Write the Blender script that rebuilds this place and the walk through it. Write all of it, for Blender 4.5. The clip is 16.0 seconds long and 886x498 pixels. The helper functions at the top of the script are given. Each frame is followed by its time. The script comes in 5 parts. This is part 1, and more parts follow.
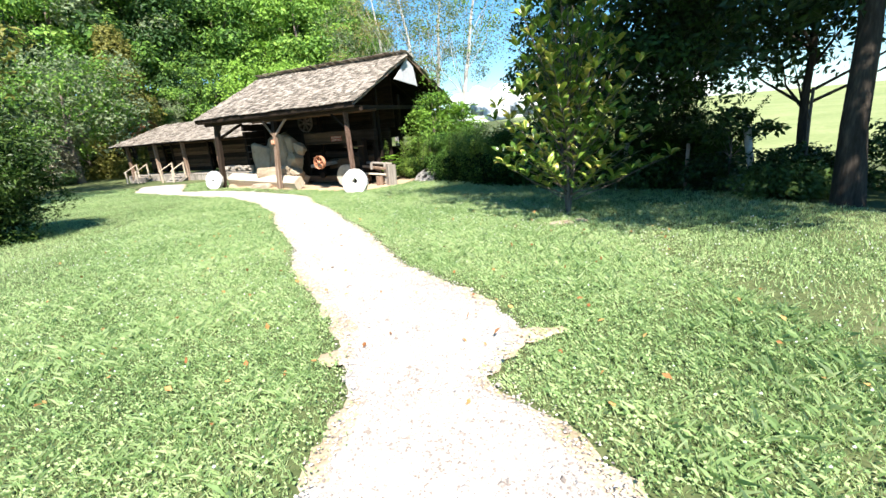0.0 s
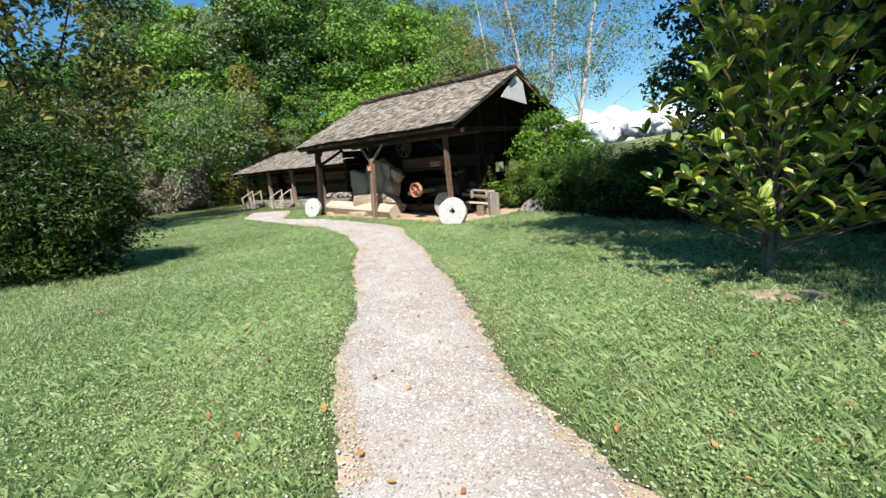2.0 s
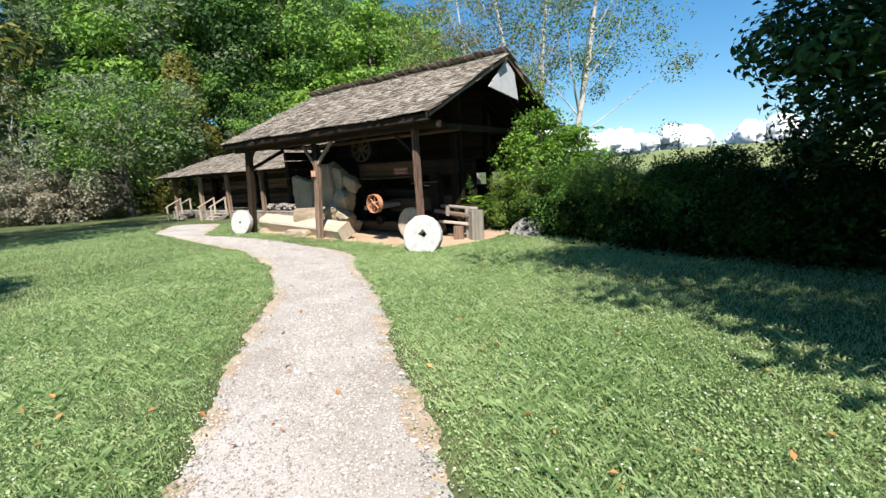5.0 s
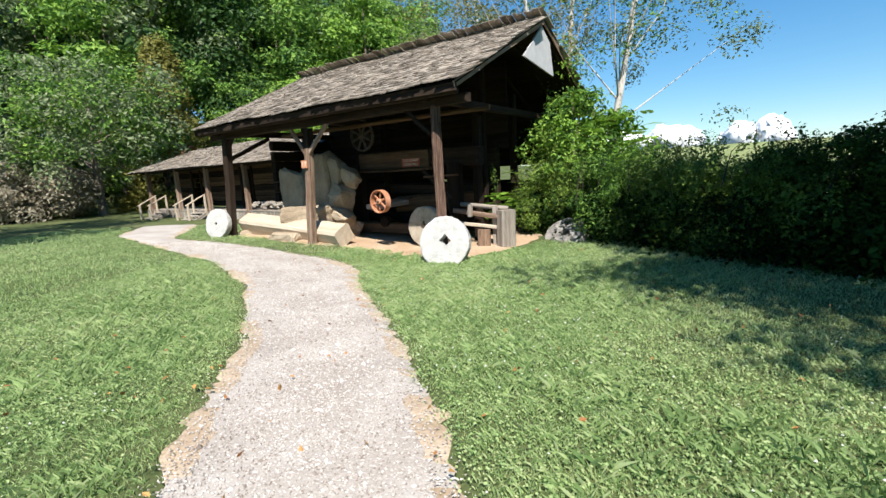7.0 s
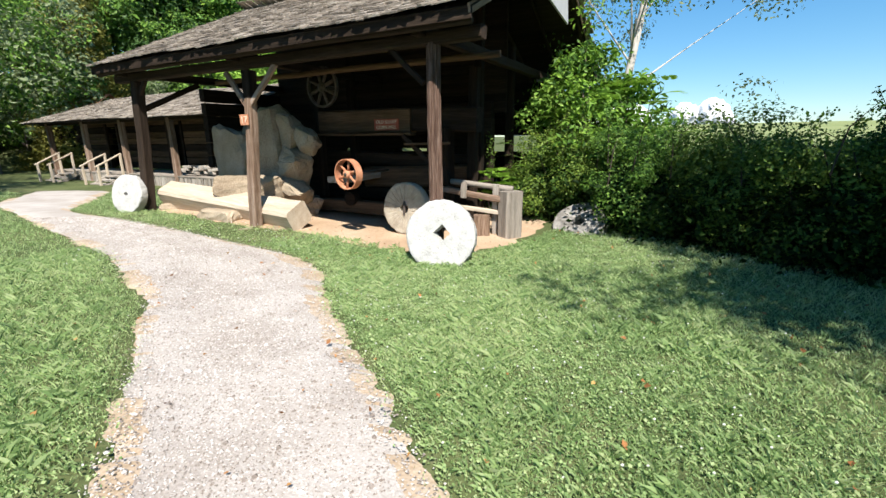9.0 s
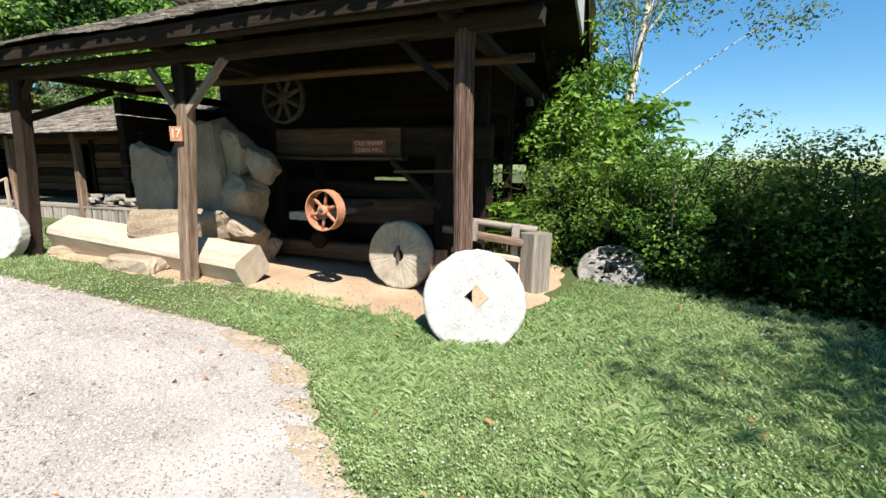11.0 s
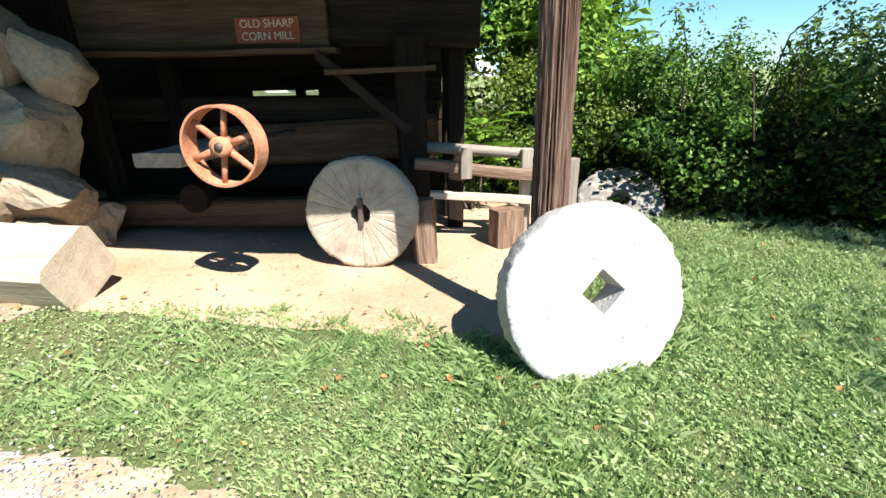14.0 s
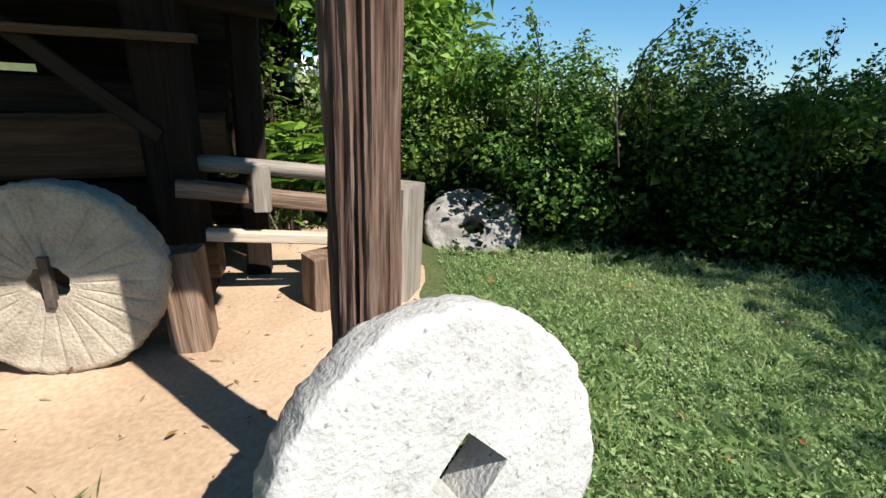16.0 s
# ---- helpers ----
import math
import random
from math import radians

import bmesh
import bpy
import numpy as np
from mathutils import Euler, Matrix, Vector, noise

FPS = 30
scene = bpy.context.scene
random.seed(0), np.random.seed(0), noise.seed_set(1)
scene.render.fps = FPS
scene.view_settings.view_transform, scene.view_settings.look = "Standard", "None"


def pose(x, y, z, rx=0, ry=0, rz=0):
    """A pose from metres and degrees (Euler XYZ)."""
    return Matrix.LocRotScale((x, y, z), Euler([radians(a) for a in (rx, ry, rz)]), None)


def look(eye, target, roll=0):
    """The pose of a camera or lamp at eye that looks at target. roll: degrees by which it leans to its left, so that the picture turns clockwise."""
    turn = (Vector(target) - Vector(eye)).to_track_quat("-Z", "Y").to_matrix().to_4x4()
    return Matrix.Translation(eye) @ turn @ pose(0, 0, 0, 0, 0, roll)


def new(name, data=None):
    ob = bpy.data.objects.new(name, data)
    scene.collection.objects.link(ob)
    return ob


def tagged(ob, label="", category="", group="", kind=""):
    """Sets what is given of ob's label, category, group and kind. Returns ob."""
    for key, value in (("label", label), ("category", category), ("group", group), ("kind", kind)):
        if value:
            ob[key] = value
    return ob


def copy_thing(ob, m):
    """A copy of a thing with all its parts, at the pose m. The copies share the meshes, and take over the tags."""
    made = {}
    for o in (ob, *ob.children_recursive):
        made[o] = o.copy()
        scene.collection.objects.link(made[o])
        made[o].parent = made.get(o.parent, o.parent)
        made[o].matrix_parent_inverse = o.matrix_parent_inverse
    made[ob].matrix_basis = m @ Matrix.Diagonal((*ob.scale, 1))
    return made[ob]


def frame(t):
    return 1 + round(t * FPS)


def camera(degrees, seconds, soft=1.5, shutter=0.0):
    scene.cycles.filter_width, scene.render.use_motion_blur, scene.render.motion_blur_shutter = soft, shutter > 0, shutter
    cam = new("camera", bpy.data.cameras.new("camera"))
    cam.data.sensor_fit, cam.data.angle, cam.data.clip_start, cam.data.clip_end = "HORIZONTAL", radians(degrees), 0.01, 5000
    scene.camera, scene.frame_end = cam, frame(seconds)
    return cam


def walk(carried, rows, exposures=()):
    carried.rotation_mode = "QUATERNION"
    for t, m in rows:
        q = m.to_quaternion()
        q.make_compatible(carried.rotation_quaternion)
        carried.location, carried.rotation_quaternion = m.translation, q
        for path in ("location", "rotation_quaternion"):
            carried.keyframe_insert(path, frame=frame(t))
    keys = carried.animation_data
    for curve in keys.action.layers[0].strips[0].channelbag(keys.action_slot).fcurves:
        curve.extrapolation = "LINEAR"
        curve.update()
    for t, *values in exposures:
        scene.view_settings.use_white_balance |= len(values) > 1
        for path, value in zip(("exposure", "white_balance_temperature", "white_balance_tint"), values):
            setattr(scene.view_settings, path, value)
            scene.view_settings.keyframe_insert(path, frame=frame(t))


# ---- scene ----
cam = camera(90.1, 16.0)
PATH = [
    (0, (0.064, 0.024, 1.456), (0.053, 1.95, 0.915), -4.7),
    (0.5, (0.026, 0.627, 1.437), (-0.214, 2.546, 0.927), -2.8),
    (1, (0.052, 1.32, 1.415), (-0.199, 3.238, 0.905), -3.9),
    (1.5, (-0.122, 1.986, 1.407), (-0.541, 3.884, 0.935), -5.2),
    (2, (-0.213, 2.657, 1.372), (-0.662, 4.565, 0.977), -5.6),
    (2.5, (-0.363, 3.358, 1.351), (-0.809, 5.269, 0.967), -5.6),
    (3, (-0.487, 4.092, 1.296), (-0.928, 6.009, 0.937), -5.3),
    (3.5, (-0.613, 4.825, 1.284), (-1.051, 6.746, 0.941), -5.2),
    (4, (-0.799, 5.5, 1.24), (-1.159, 7.437, 0.897), -4.8),
    (6.5, (-2.028, 8.858, 0.98), (-2.296, 10.809, 0.632), -3.2),
    (7, (-2.32, 9.424, 0.944), (-2.575, 11.376, 0.592), -3.3),
    (7.5, (-2.411, 10.103, 0.918), (-2.443, 12.063, 0.519), -2.0),
    (8, (-2.735, 10.689, 0.966), (-2.763, 12.637, 0.515), -0.9),
    (8.5, (-2.974, 11.251, 0.913), (-2.941, 13.184, 0.4), -1.2),
    (9, (-3.282, 11.84, 0.925), (-3.328, 13.778, 0.433), -0.7),
    (11.5, (-4.493, 14.532, 0.81), (-4.164, 16.474, 0.461), 2.2),
    (12, (-4.608, 15.079, 0.752), (-4.089, 16.965, 0.333), 3.8),
    (12.5, (-4.67, 15.616, 0.72), (-3.809, 17.304, 0.079), 3.2),
    (13, (-4.892, 16.0, 0.716), (-3.956, 17.651, 0.083), 3.7),
    (13.5, (-5.03, 16.421, 0.666), (-4.049, 18.033, 0.003), -1.8),
    (14, (-5.252, 16.794, 0.61), (-4.471, 18.504, -0.074), -1.3),
    (14.5, (-5.206, 17.022, 0.622), (-4.352, 18.663, -0.137), 0.3),
    (15, (-4.805, 17.285, 0.66), (-3.635, 18.74, -0.058), 1.8),
    (15.5, (-4.529, 17.616, 0.627), (-3.272, 19.025, -0.033), 3.2),
    (16, (-4.266, 17.854, 0.559), (-2.947, 19.204, -0.102), 3.2),
]
EXPOSURES = [(0, 1.78), (0.5, 1.3), (1.5, 1.05), (6.8, 1.14), (7.5, 0.98), (8.2, 1.14), (11.5, 1.18), (13, 1.2), (13.5, 1.4), (14, 1.6), (14.5, 1.7), (15, 0.98), (15.5, 0.86), (16, 1.05)]
walk(cam, [(t, look(eye, target, roll)) for t, eye, target, roll in PATH], EXPOSURES)


# ---- world, sun ----
SUN_DIR = Vector((-0.121, 0.623, -0.772)).normalized()
world = bpy.data.worlds.new("sky")
scene.world = world
world.use_nodes = True
wn = world.node_tree.nodes
sky = wn.new("ShaderNodeTexSky")
sky.sky_type, sky.sun_disc = "NISHITA", False
sky.sun_elevation, sky.sun_rotation = radians(50.5), radians(169)
sky.air_density, sky.dust_density, sky.ozone_density = 1.0, 0.0, 1.6
wn["Background"].inputs["Strength"].default_value = 0.1
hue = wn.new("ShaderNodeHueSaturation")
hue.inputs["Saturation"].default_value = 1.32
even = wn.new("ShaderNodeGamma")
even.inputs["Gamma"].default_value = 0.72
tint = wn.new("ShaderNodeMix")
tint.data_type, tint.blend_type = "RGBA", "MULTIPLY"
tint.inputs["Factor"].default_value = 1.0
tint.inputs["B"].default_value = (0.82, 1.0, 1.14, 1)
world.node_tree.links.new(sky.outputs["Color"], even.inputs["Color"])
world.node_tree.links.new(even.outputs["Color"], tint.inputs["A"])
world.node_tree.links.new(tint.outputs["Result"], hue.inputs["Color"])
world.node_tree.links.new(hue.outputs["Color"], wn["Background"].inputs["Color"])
sun = new("sun", bpy.data.lights.new("sun", "SUN"))
sun.data.energy, sun.data.angle, sun.data.color = 4.4, radians(0.53), (1.0, 0.955, 0.88)
sun.matrix_basis = look((0, 0, 60), Vector((0, 0, 60)) + SUN_DIR)
tagged(sun, kind="structure")


# ---- materials ----
def material(name, colors, rough=0.85, scale=4.0, stretch=(1, 1, 1), fine=40.0, bump=0.3, metal=0.0, island=0.0, objrand=0.0, spots=None, translucent=0.0, spec=0.3):
    """Two scales of noise over a colour ramp, with relief; optional spread by piece."""
    m = bpy.data.materials.new(name)
    m.use_nodes = True
    nt = m.node_tree
    N, L = nt.nodes, nt.links
    b = N["Principled BSDF"]
    b.inputs["Roughness"].default_value, b.inputs["Metallic"].default_value = rough, metal
    b.inputs["Specular IOR Level"].default_value = spec
    tc = N.new("ShaderNodeTexCoord")
    mp = N.new("ShaderNodeMapping")
    mp.inputs["Scale"].default_value = stretch
    L.new(tc.outputs["Object"], mp.inputs["Vector"])
    n1 = N.new("ShaderNodeTexNoise")
    n1.inputs["Scale"].default_value, n1.inputs["Detail"].default_value = scale, 4
    n2 = N.new("ShaderNodeTexNoise")
    n2.inputs["Scale"].default_value, n2.inputs["Detail"].default_value = fine, 3
    L.new(mp.outputs["Vector"], n1.inputs["Vector"])
    L.new(mp.outputs["Vector"], n2.inputs["Vector"])
    mix = N.new("ShaderNodeMath")
    mix.operation = "MULTIPLY_ADD"
    mix.inputs[1].default_value = 0.45
    L.new(n2.outputs["Fac"], mix.inputs[0])
    sc = N.new("ShaderNodeMath")
    sc.operation = "MULTIPLY"
    sc.inputs[1].default_value = 0.55
    L.new(n1.outputs["Fac"], sc.inputs[0])
    L.new(sc.outputs[0], mix.inputs[2])
    fac = mix.outputs[0]
    for amount, node, out in ((island, "ShaderNodeNewGeometry", "Random Per Island"), (objrand, "ShaderNodeObjectInfo", "Random")):
        if amount:
            g = N.new(node)
            a = N.new("ShaderNodeMath")
            a.operation = "MULTIPLY_ADD"
            a.inputs[1].default_value, a.inputs[2].default_value = amount, -amount / 2
            L.new(g.outputs[out], a.inputs[0])
            s = N.new("ShaderNodeMath")
            s.operation = "ADD"
            L.new(fac, s.inputs[0])
            L.new(a.outputs[0], s.inputs[1])
            fac = s.outputs[0]
    ramp = N.new("ShaderNodeValToRGB")
    el = ramp.color_ramp.elements
    while len(el) < len(colors):
        el.new(0.5)
    for i, c in enumerate(colors):
        el[i].position = 0.28 + 0.44 * i / max(1, len(colors) - 1)
        el[i].color = (*c, 1)
    L.new(fac, ramp.inputs["Fac"])
    col = ramp.outputs["Color"]
    if spots:
        ns = N.new("ShaderNodeTexNoise")
        ns.inputs["Scale"].default_value, ns.inputs["Detail"].default_value = spots[1], 5
        L.new(tc.outputs["Object"], ns.inputs["Vector"])
        rs = N.new("ShaderNodeValToRGB")
        rs.color_ramp.elements[0].position, rs.color_ramp.elements[1].position = spots[2], spots[2] + spots[3]
        L.new(ns.outputs["Fac"], rs.inputs["Fac"])
        mx = N.new("ShaderNodeMix")
        mx.data_type = "RGBA"
        L.new(rs.outputs["Color"], mx.inputs["Factor"])
        L.new(col, mx.inputs["A"])
        mx.inputs["B"].default_value = (*spots[0], 1)
        col = mx.outputs["Result"]
    L.new(col, b.inputs["Base Color"])
    if bump:
        bp = N.new("ShaderNodeBump")
        bp.inputs["Strength"].default_value, bp.inputs["Distance"].default_value = bump, 0.02
        L.new(mix.outputs[0], bp.inputs["Height"])
        L.new(bp.outputs["Normal"], b.inputs["Normal"])
    if translucent:
        t = N.new("ShaderNodeBsdfTranslucent")
        ms = N.new("ShaderNodeMixShader")
        ms.inputs["Fac"].default_value = translucent
        L.new(col, t.inputs["Color"])
        L.new(b.outputs[0], ms.inputs[1])
        L.new(t.outputs[0], ms.inputs[2])
        L.new(ms.outputs[0], N["Material Output"].inputs["Surface"])
    return m


GRAIN = (0.06, 1, 1)
M_SOIL = material("lawn_soil", [(0.035, 0.05, 0.02), (0.065, 0.085, 0.032), (0.105, 0.12, 0.05), (0.17, 0.16, 0.09)], 0.95, 0.55, fine=25, bump=0.6, spec=0.1)
M_GRASS = material("grass_blades", [(0.165, 0.26, 0.09), (0.285, 0.405, 0.158), (0.395, 0.515, 0.222), (0.48, 0.55, 0.28)], 0.7, 0.5, fine=6, bump=0, island=0.48, translucent=0.4, spec=0.25)
M_GRAVEL = material("gravel", [(0.26, 0.212, 0.18), (0.35, 0.31, 0.275), (0.425, 0.385, 0.35), (0.50, 0.468, 0.44)], 0.95, 1.2, fine=60, bump=0.7, spec=0.15)
M_PEBBLE = material("pebbles", [(0.20, 0.165, 0.14), (0.33, 0.29, 0.26), (0.43, 0.395, 0.365), (0.52, 0.49, 0.46)], 0.9, 3, fine=60, bump=0.1, island=0.55, spec=0.2)
M_DIRT = material("dirt", [(0.30, 0.20, 0.125), (0.42, 0.30, 0.20), (0.53, 0.41, 0.30)], 0.95, 1.4, fine=35, bump=0.5, spec=0.1)
M_OLDWOOD = material("weathered_wood", [(0.07, 0.045, 0.03), (0.17, 0.11, 0.075), (0.28, 0.20, 0.15), (0.40, 0.33, 0.27)], 0.9, 14, GRAIN, 70, 0.9, objrand=0.15, spec=0.15)
M_POST = material("cracked_post_wood", [(0.02, 0.010, 0.007), (0.075, 0.042, 0.03), (0.17, 0.11, 0.083), (0.31, 0.245, 0.20)], 0.9, 30, (1, 1, 0.05), 95, 1.0, spec=0.15)
# Old dark wood, taken darker still to paint in the interior's shade.
M_SHADED_DARKWOOD = material("shaded_dark_timber", [(0.010, 0.007, 0.005), (0.024, 0.016, 0.011), (0.05, 0.034, 0.024)], 0.9, 10, GRAIN, 60, 0.8, objrand=0.2, spec=0.15)
M_BEAMWOOD = material("brown_timber", [(0.045, 0.028, 0.017), (0.10, 0.062, 0.037), (0.18, 0.115, 0.07)], 0.88, 10, GRAIN, 60, 0.7, objrand=0.2, spec=0.15)
M_PALEWOOD = material("pale_bleached_wood", [(0.34, 0.265, 0.19), (0.47, 0.39, 0.30), (0.58, 0.50, 0.405)], 0.88, 9, GRAIN, 60, 0.5, objrand=0.1, spec=0.15)
M_GREYWOOD = material("grey_wood", [(0.16, 0.14, 0.115), (0.30, 0.26, 0.22), (0.44, 0.40, 0.35)], 0.9, 12, GRAIN, 70, 0.7, objrand=0.3, spec=0.15)
M_SHAKE = material("roof_shakes", [(0.07, 0.06, 0.05), (0.18, 0.15, 0.12), (0.30, 0.255, 0.21), (0.42, 0.37, 0.31)], 0.92, 6, (1, 0.08, 1), 50, 0.8, objrand=0.32, spec=0.12)
M_SHAKES = material("roof_shakes_far", [(0.07, 0.06, 0.05), (0.18, 0.15, 0.12), (0.30, 0.255, 0.21), (0.42, 0.37, 0.31)], 0.92, 6, (1, 0.08, 1), 50, 0.8, island=0.32, spec=0.12)
M_STONE = material("pale_millstone", [(0.33, 0.32, 0.30), (0.445, 0.435, 0.415), (0.54, 0.53, 0.505)], 0.92, 6, fine=55, bump=0.9, spots=((0.2, 0.19, 0.18), 38, 0.62, 0.10), spec=0.15)
M_STONE2 = material("grey_millstone", [(0.24, 0.20, 0.155), (0.40, 0.345, 0.27), (0.52, 0.465, 0.375)], 0.92, 6, fine=60, bump=0.9, spec=0.12)
M_LICHEN = material("lichen_stone", [(0.10, 0.092, 0.08), (0.17, 0.158, 0.143), (0.26, 0.243, 0.222)], 0.93, 5, fine=40, bump=0.9, spots=((0.34, 0.32, 0.295), 6, 0.40, 0.26), spec=0.12)
M_BOULDER = material("tan_sandstone", [(0.19, 0.14, 0.095), (0.32, 0.255, 0.18), (0.44, 0.36, 0.27)], 0.93, 2.2, fine=30, bump=0.8, objrand=0.2, spec=0.1)
M_RUST = material("rust", [(0.25, 0.09, 0.04), (0.46, 0.20, 0.11), (0.58, 0.32, 0.20)], 0.8, 6, fine=50, bump=0.4, spec=0.25)
M_IRON = material("dark_iron", [(0.05, 0.045, 0.04), (0.10, 0.08, 0.07), (0.17, 0.13, 0.10)], 0.6, 8, fine=50, bump=0.3, metal=0.4)
M_RED = material("red_sign_board", [(0.20, 0.05, 0.03), (0.30, 0.08, 0.05), (0.36, 0.11, 0.07)], 0.8, 5, fine=50, bump=0.2)
M_LETTER = material("cream_letters", [(0.55, 0.48, 0.36), (0.70, 0.62, 0.48)], 0.8, 20, fine=60, bump=0.1)
M_WHITE = material("white_paint", [(0.38, 0.38, 0.39), (0.52, 0.52, 0.53)], 0.7, 5, fine=40, bump=0.2)
M_BARK = material("bark", [(0.07, 0.055, 0.045), (0.15, 0.12, 0.10), (0.25, 0.21, 0.17)], 0.95, 5, (1, 1, 0.2), 30, 1.0, spec=0.1)
# Darker copy of the bark, with canopy shade put into its colour.
M_SHADED_BARK = material("shaded_dark_bark", [(0.018, 0.014, 0.011), (0.045, 0.036, 0.029), (0.085, 0.07, 0.055)], 0.95, 5, (1, 1, 0.2), 30, 1.0, spec=0.05)
M_PALEBARK = material("pale_bark", [(0.30, 0.27, 0.24), (0.45, 0.42, 0.38), (0.58, 0.55, 0.50)], 0.9, 3, (1, 1, 0.3), 25, 0.6, spec=0.1)


def leafmat(name, colors, tr=0.35, rough=0.55, spec=0.3):
    return material(name, colors, rough, 0.35, fine=3, bump=0, island=0.38, objrand=0.34, translucent=tr, spec=spec)


M_LEAF = leafmat("forest_leaves", [(0.03, 0.08, 0.012), (0.09, 0.19, 0.028), (0.17, 0.31, 0.05), (0.27, 0.41, 0.075)])
M_LEAF_BRIGHT = leafmat("bright_leaves", [(0.09, 0.19, 0.02), (0.17, 0.31, 0.035), (0.26, 0.42, 0.06)])
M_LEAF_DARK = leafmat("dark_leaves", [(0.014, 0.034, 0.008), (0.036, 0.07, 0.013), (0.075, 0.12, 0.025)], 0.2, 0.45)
M_LEAF_DEEP = leafmat("deep_green_leaves", [(0.03, 0.07, 0.018), (0.06, 0.13, 0.03), (0.11, 0.20, 0.05)])
M_LEAF_GREY = leafmat("grey_green_leaves", [(0.08, 0.12, 0.05), (0.16, 0.21, 0.10), (0.27, 0.32, 0.17)])
M_LEAF_OLIVE = leafmat("olive_needles", [(0.09, 0.10, 0.018), (0.16, 0.16, 0.03), (0.25, 0.23, 0.05)])
# Near-black: the hedge's tree shade is put into this leaf colour.
M_LEAF_HEDGE_SHADED = leafmat("shaded_hedge_leaves", [(0.005, 0.015, 0.002), (0.015, 0.036, 0.005), (0.045, 0.092, 0.013)], 0.2, 0.65, 0.1)
M_LEAF_MAG = material("magnolia_leaves", [(0.07, 0.14, 0.02), (0.14, 0.25, 0.035), (0.27, 0.36, 0.06), (0.42, 0.38, 0.09)], 0.28, 0.35, fine=3, bump=0, island=0.6, translucent=0.28, spec=0.5)
M_LEAF_MAUVE = leafmat("faded_shrub_leaves", [(0.14, 0.15, 0.09), (0.25, 0.23, 0.16), (0.38, 0.33, 0.25)])
M_LEAF_GOLD = leafmat("yellowing_leaves", [(0.13, 0.14, 0.04), (0.22, 0.20, 0.06), (0.30, 0.25, 0.09)])
# Lighter copy for the hedge's sunlit end, with the sunshine in its colour.
M_LEAF_HEDGE_SUNLIT = leafmat("sunlit_hedge_leaves", [(0.06, 0.11, 0.018), (0.15, 0.235, 0.035), (0.27, 0.37, 0.06)])
M_FALLEN = leafmat("fallen_leaves", [(0.20, 0.08, 0.025), (0.38, 0.17, 0.06), (0.50, 0.30, 0.10)], 0.1, 0.7)
M_CLOVER = material("clover_heads", [(0.65, 0.66, 0.58), (0.80, 0.80, 0.75)], 0.8, 30, bump=0, translucent=0.3)
M_LITTER = material("straw_litter", [(0.2, 0.13, 0.08), (0.32, 0.22, 0.14), (0.48, 0.38, 0.25)], 0.9, 20, bump=0, island=0.8, spec=0.1)
M_FIELD = material("mown_field", [(0.15, 0.19, 0.07), (0.21, 0.24, 0.10), (0.28, 0.29, 0.14)], 0.95, 0.25, fine=4, bump=0.3, spec=0.1)
M_VERGE = material("worn_verge", [(0.26, 0.20, 0.12), (0.36, 0.27, 0.185), (0.44, 0.35, 0.26), (0.48, 0.41, 0.34)], 0.95, 2.5, fine=40, bump=0.6, spec=0.1)
M_CLOUD = material("cloud", [(0.85, 0.85, 0.86), (0.9, 0.9, 0.9)], 1.0, 0.02, fine=0.1, bump=0, spec=0.0)


# ---- helpers ----
def mesh_np(name, V, F, mat, smooth=False):
    """A mesh out of arrays: vertices n x 3, faces m x k."""
    V, F = np.asarray(V, dtype=np.float32), np.asarray(F, dtype=np.int32)
    me = bpy.data.meshes.new(name)
    me.vertices.add(len(V))
    me.vertices.foreach_set("co", V.ravel())
    me.loops.add(F.size)
    me.loops.foreach_set("vertex_index", F.ravel())
    me.polygons.add(len(F))
    me.polygons.foreach_set("loop_start", np.arange(0, F.size, F.shape[1], dtype=np.int32))
    me.polygons.foreach_set("loop_total", np.full(len(F), F.shape[1], dtype=np.int32))
    me.polygons.foreach_set("use_smooth", np.full(len(F), smooth, dtype=bool))
    me.materials.append(mat)
    me.update(calc_edges=True)
    me.validate()
    return me


def mesh_lists(name, V, F, mat, smooth=False):
    me = bpy.data.meshes.new(name)
    me.from_pydata([tuple(v) for v in V], [], [tuple(f) for f in F])
    me.materials.append(mat)
    if smooth:
        me.polygons.foreach_set("use_smooth", [True] * len(me.polygons))
    me.update()
    return me


def put(name, me, parent=None, m=None, label=""):
    ob = new(name, me)
    ob.parent = parent
    if m is not None:
        ob.matrix_basis = m
    if label:
        ob["label"] = label
    return ob


def thing(name, m, label, category, group="", kind=""):
    ob = new(name)
    ob.empty_display_size = 0.1
    ob.matrix_basis = m
    return tagged(ob, label, category, group, kind)


def part(name, bm, mat, parent, label="", m=None, smooth=False):
    """Links a bmesh as one mesh object under a thing or a part."""
    me = bpy.data.meshes.new(name)
    bm.to_mesh(me)
    bm.free()
    me.materials.append(mat)
    if smooth:
        me.polygons.foreach_set("use_smooth", [True] * len(me.polygons))
    return put(name, me, parent, m, label)


def rnd(*key):
    return noise.noise(Vector(key) * 1.37 + Vector((3.1, 7.7, 1.9)))


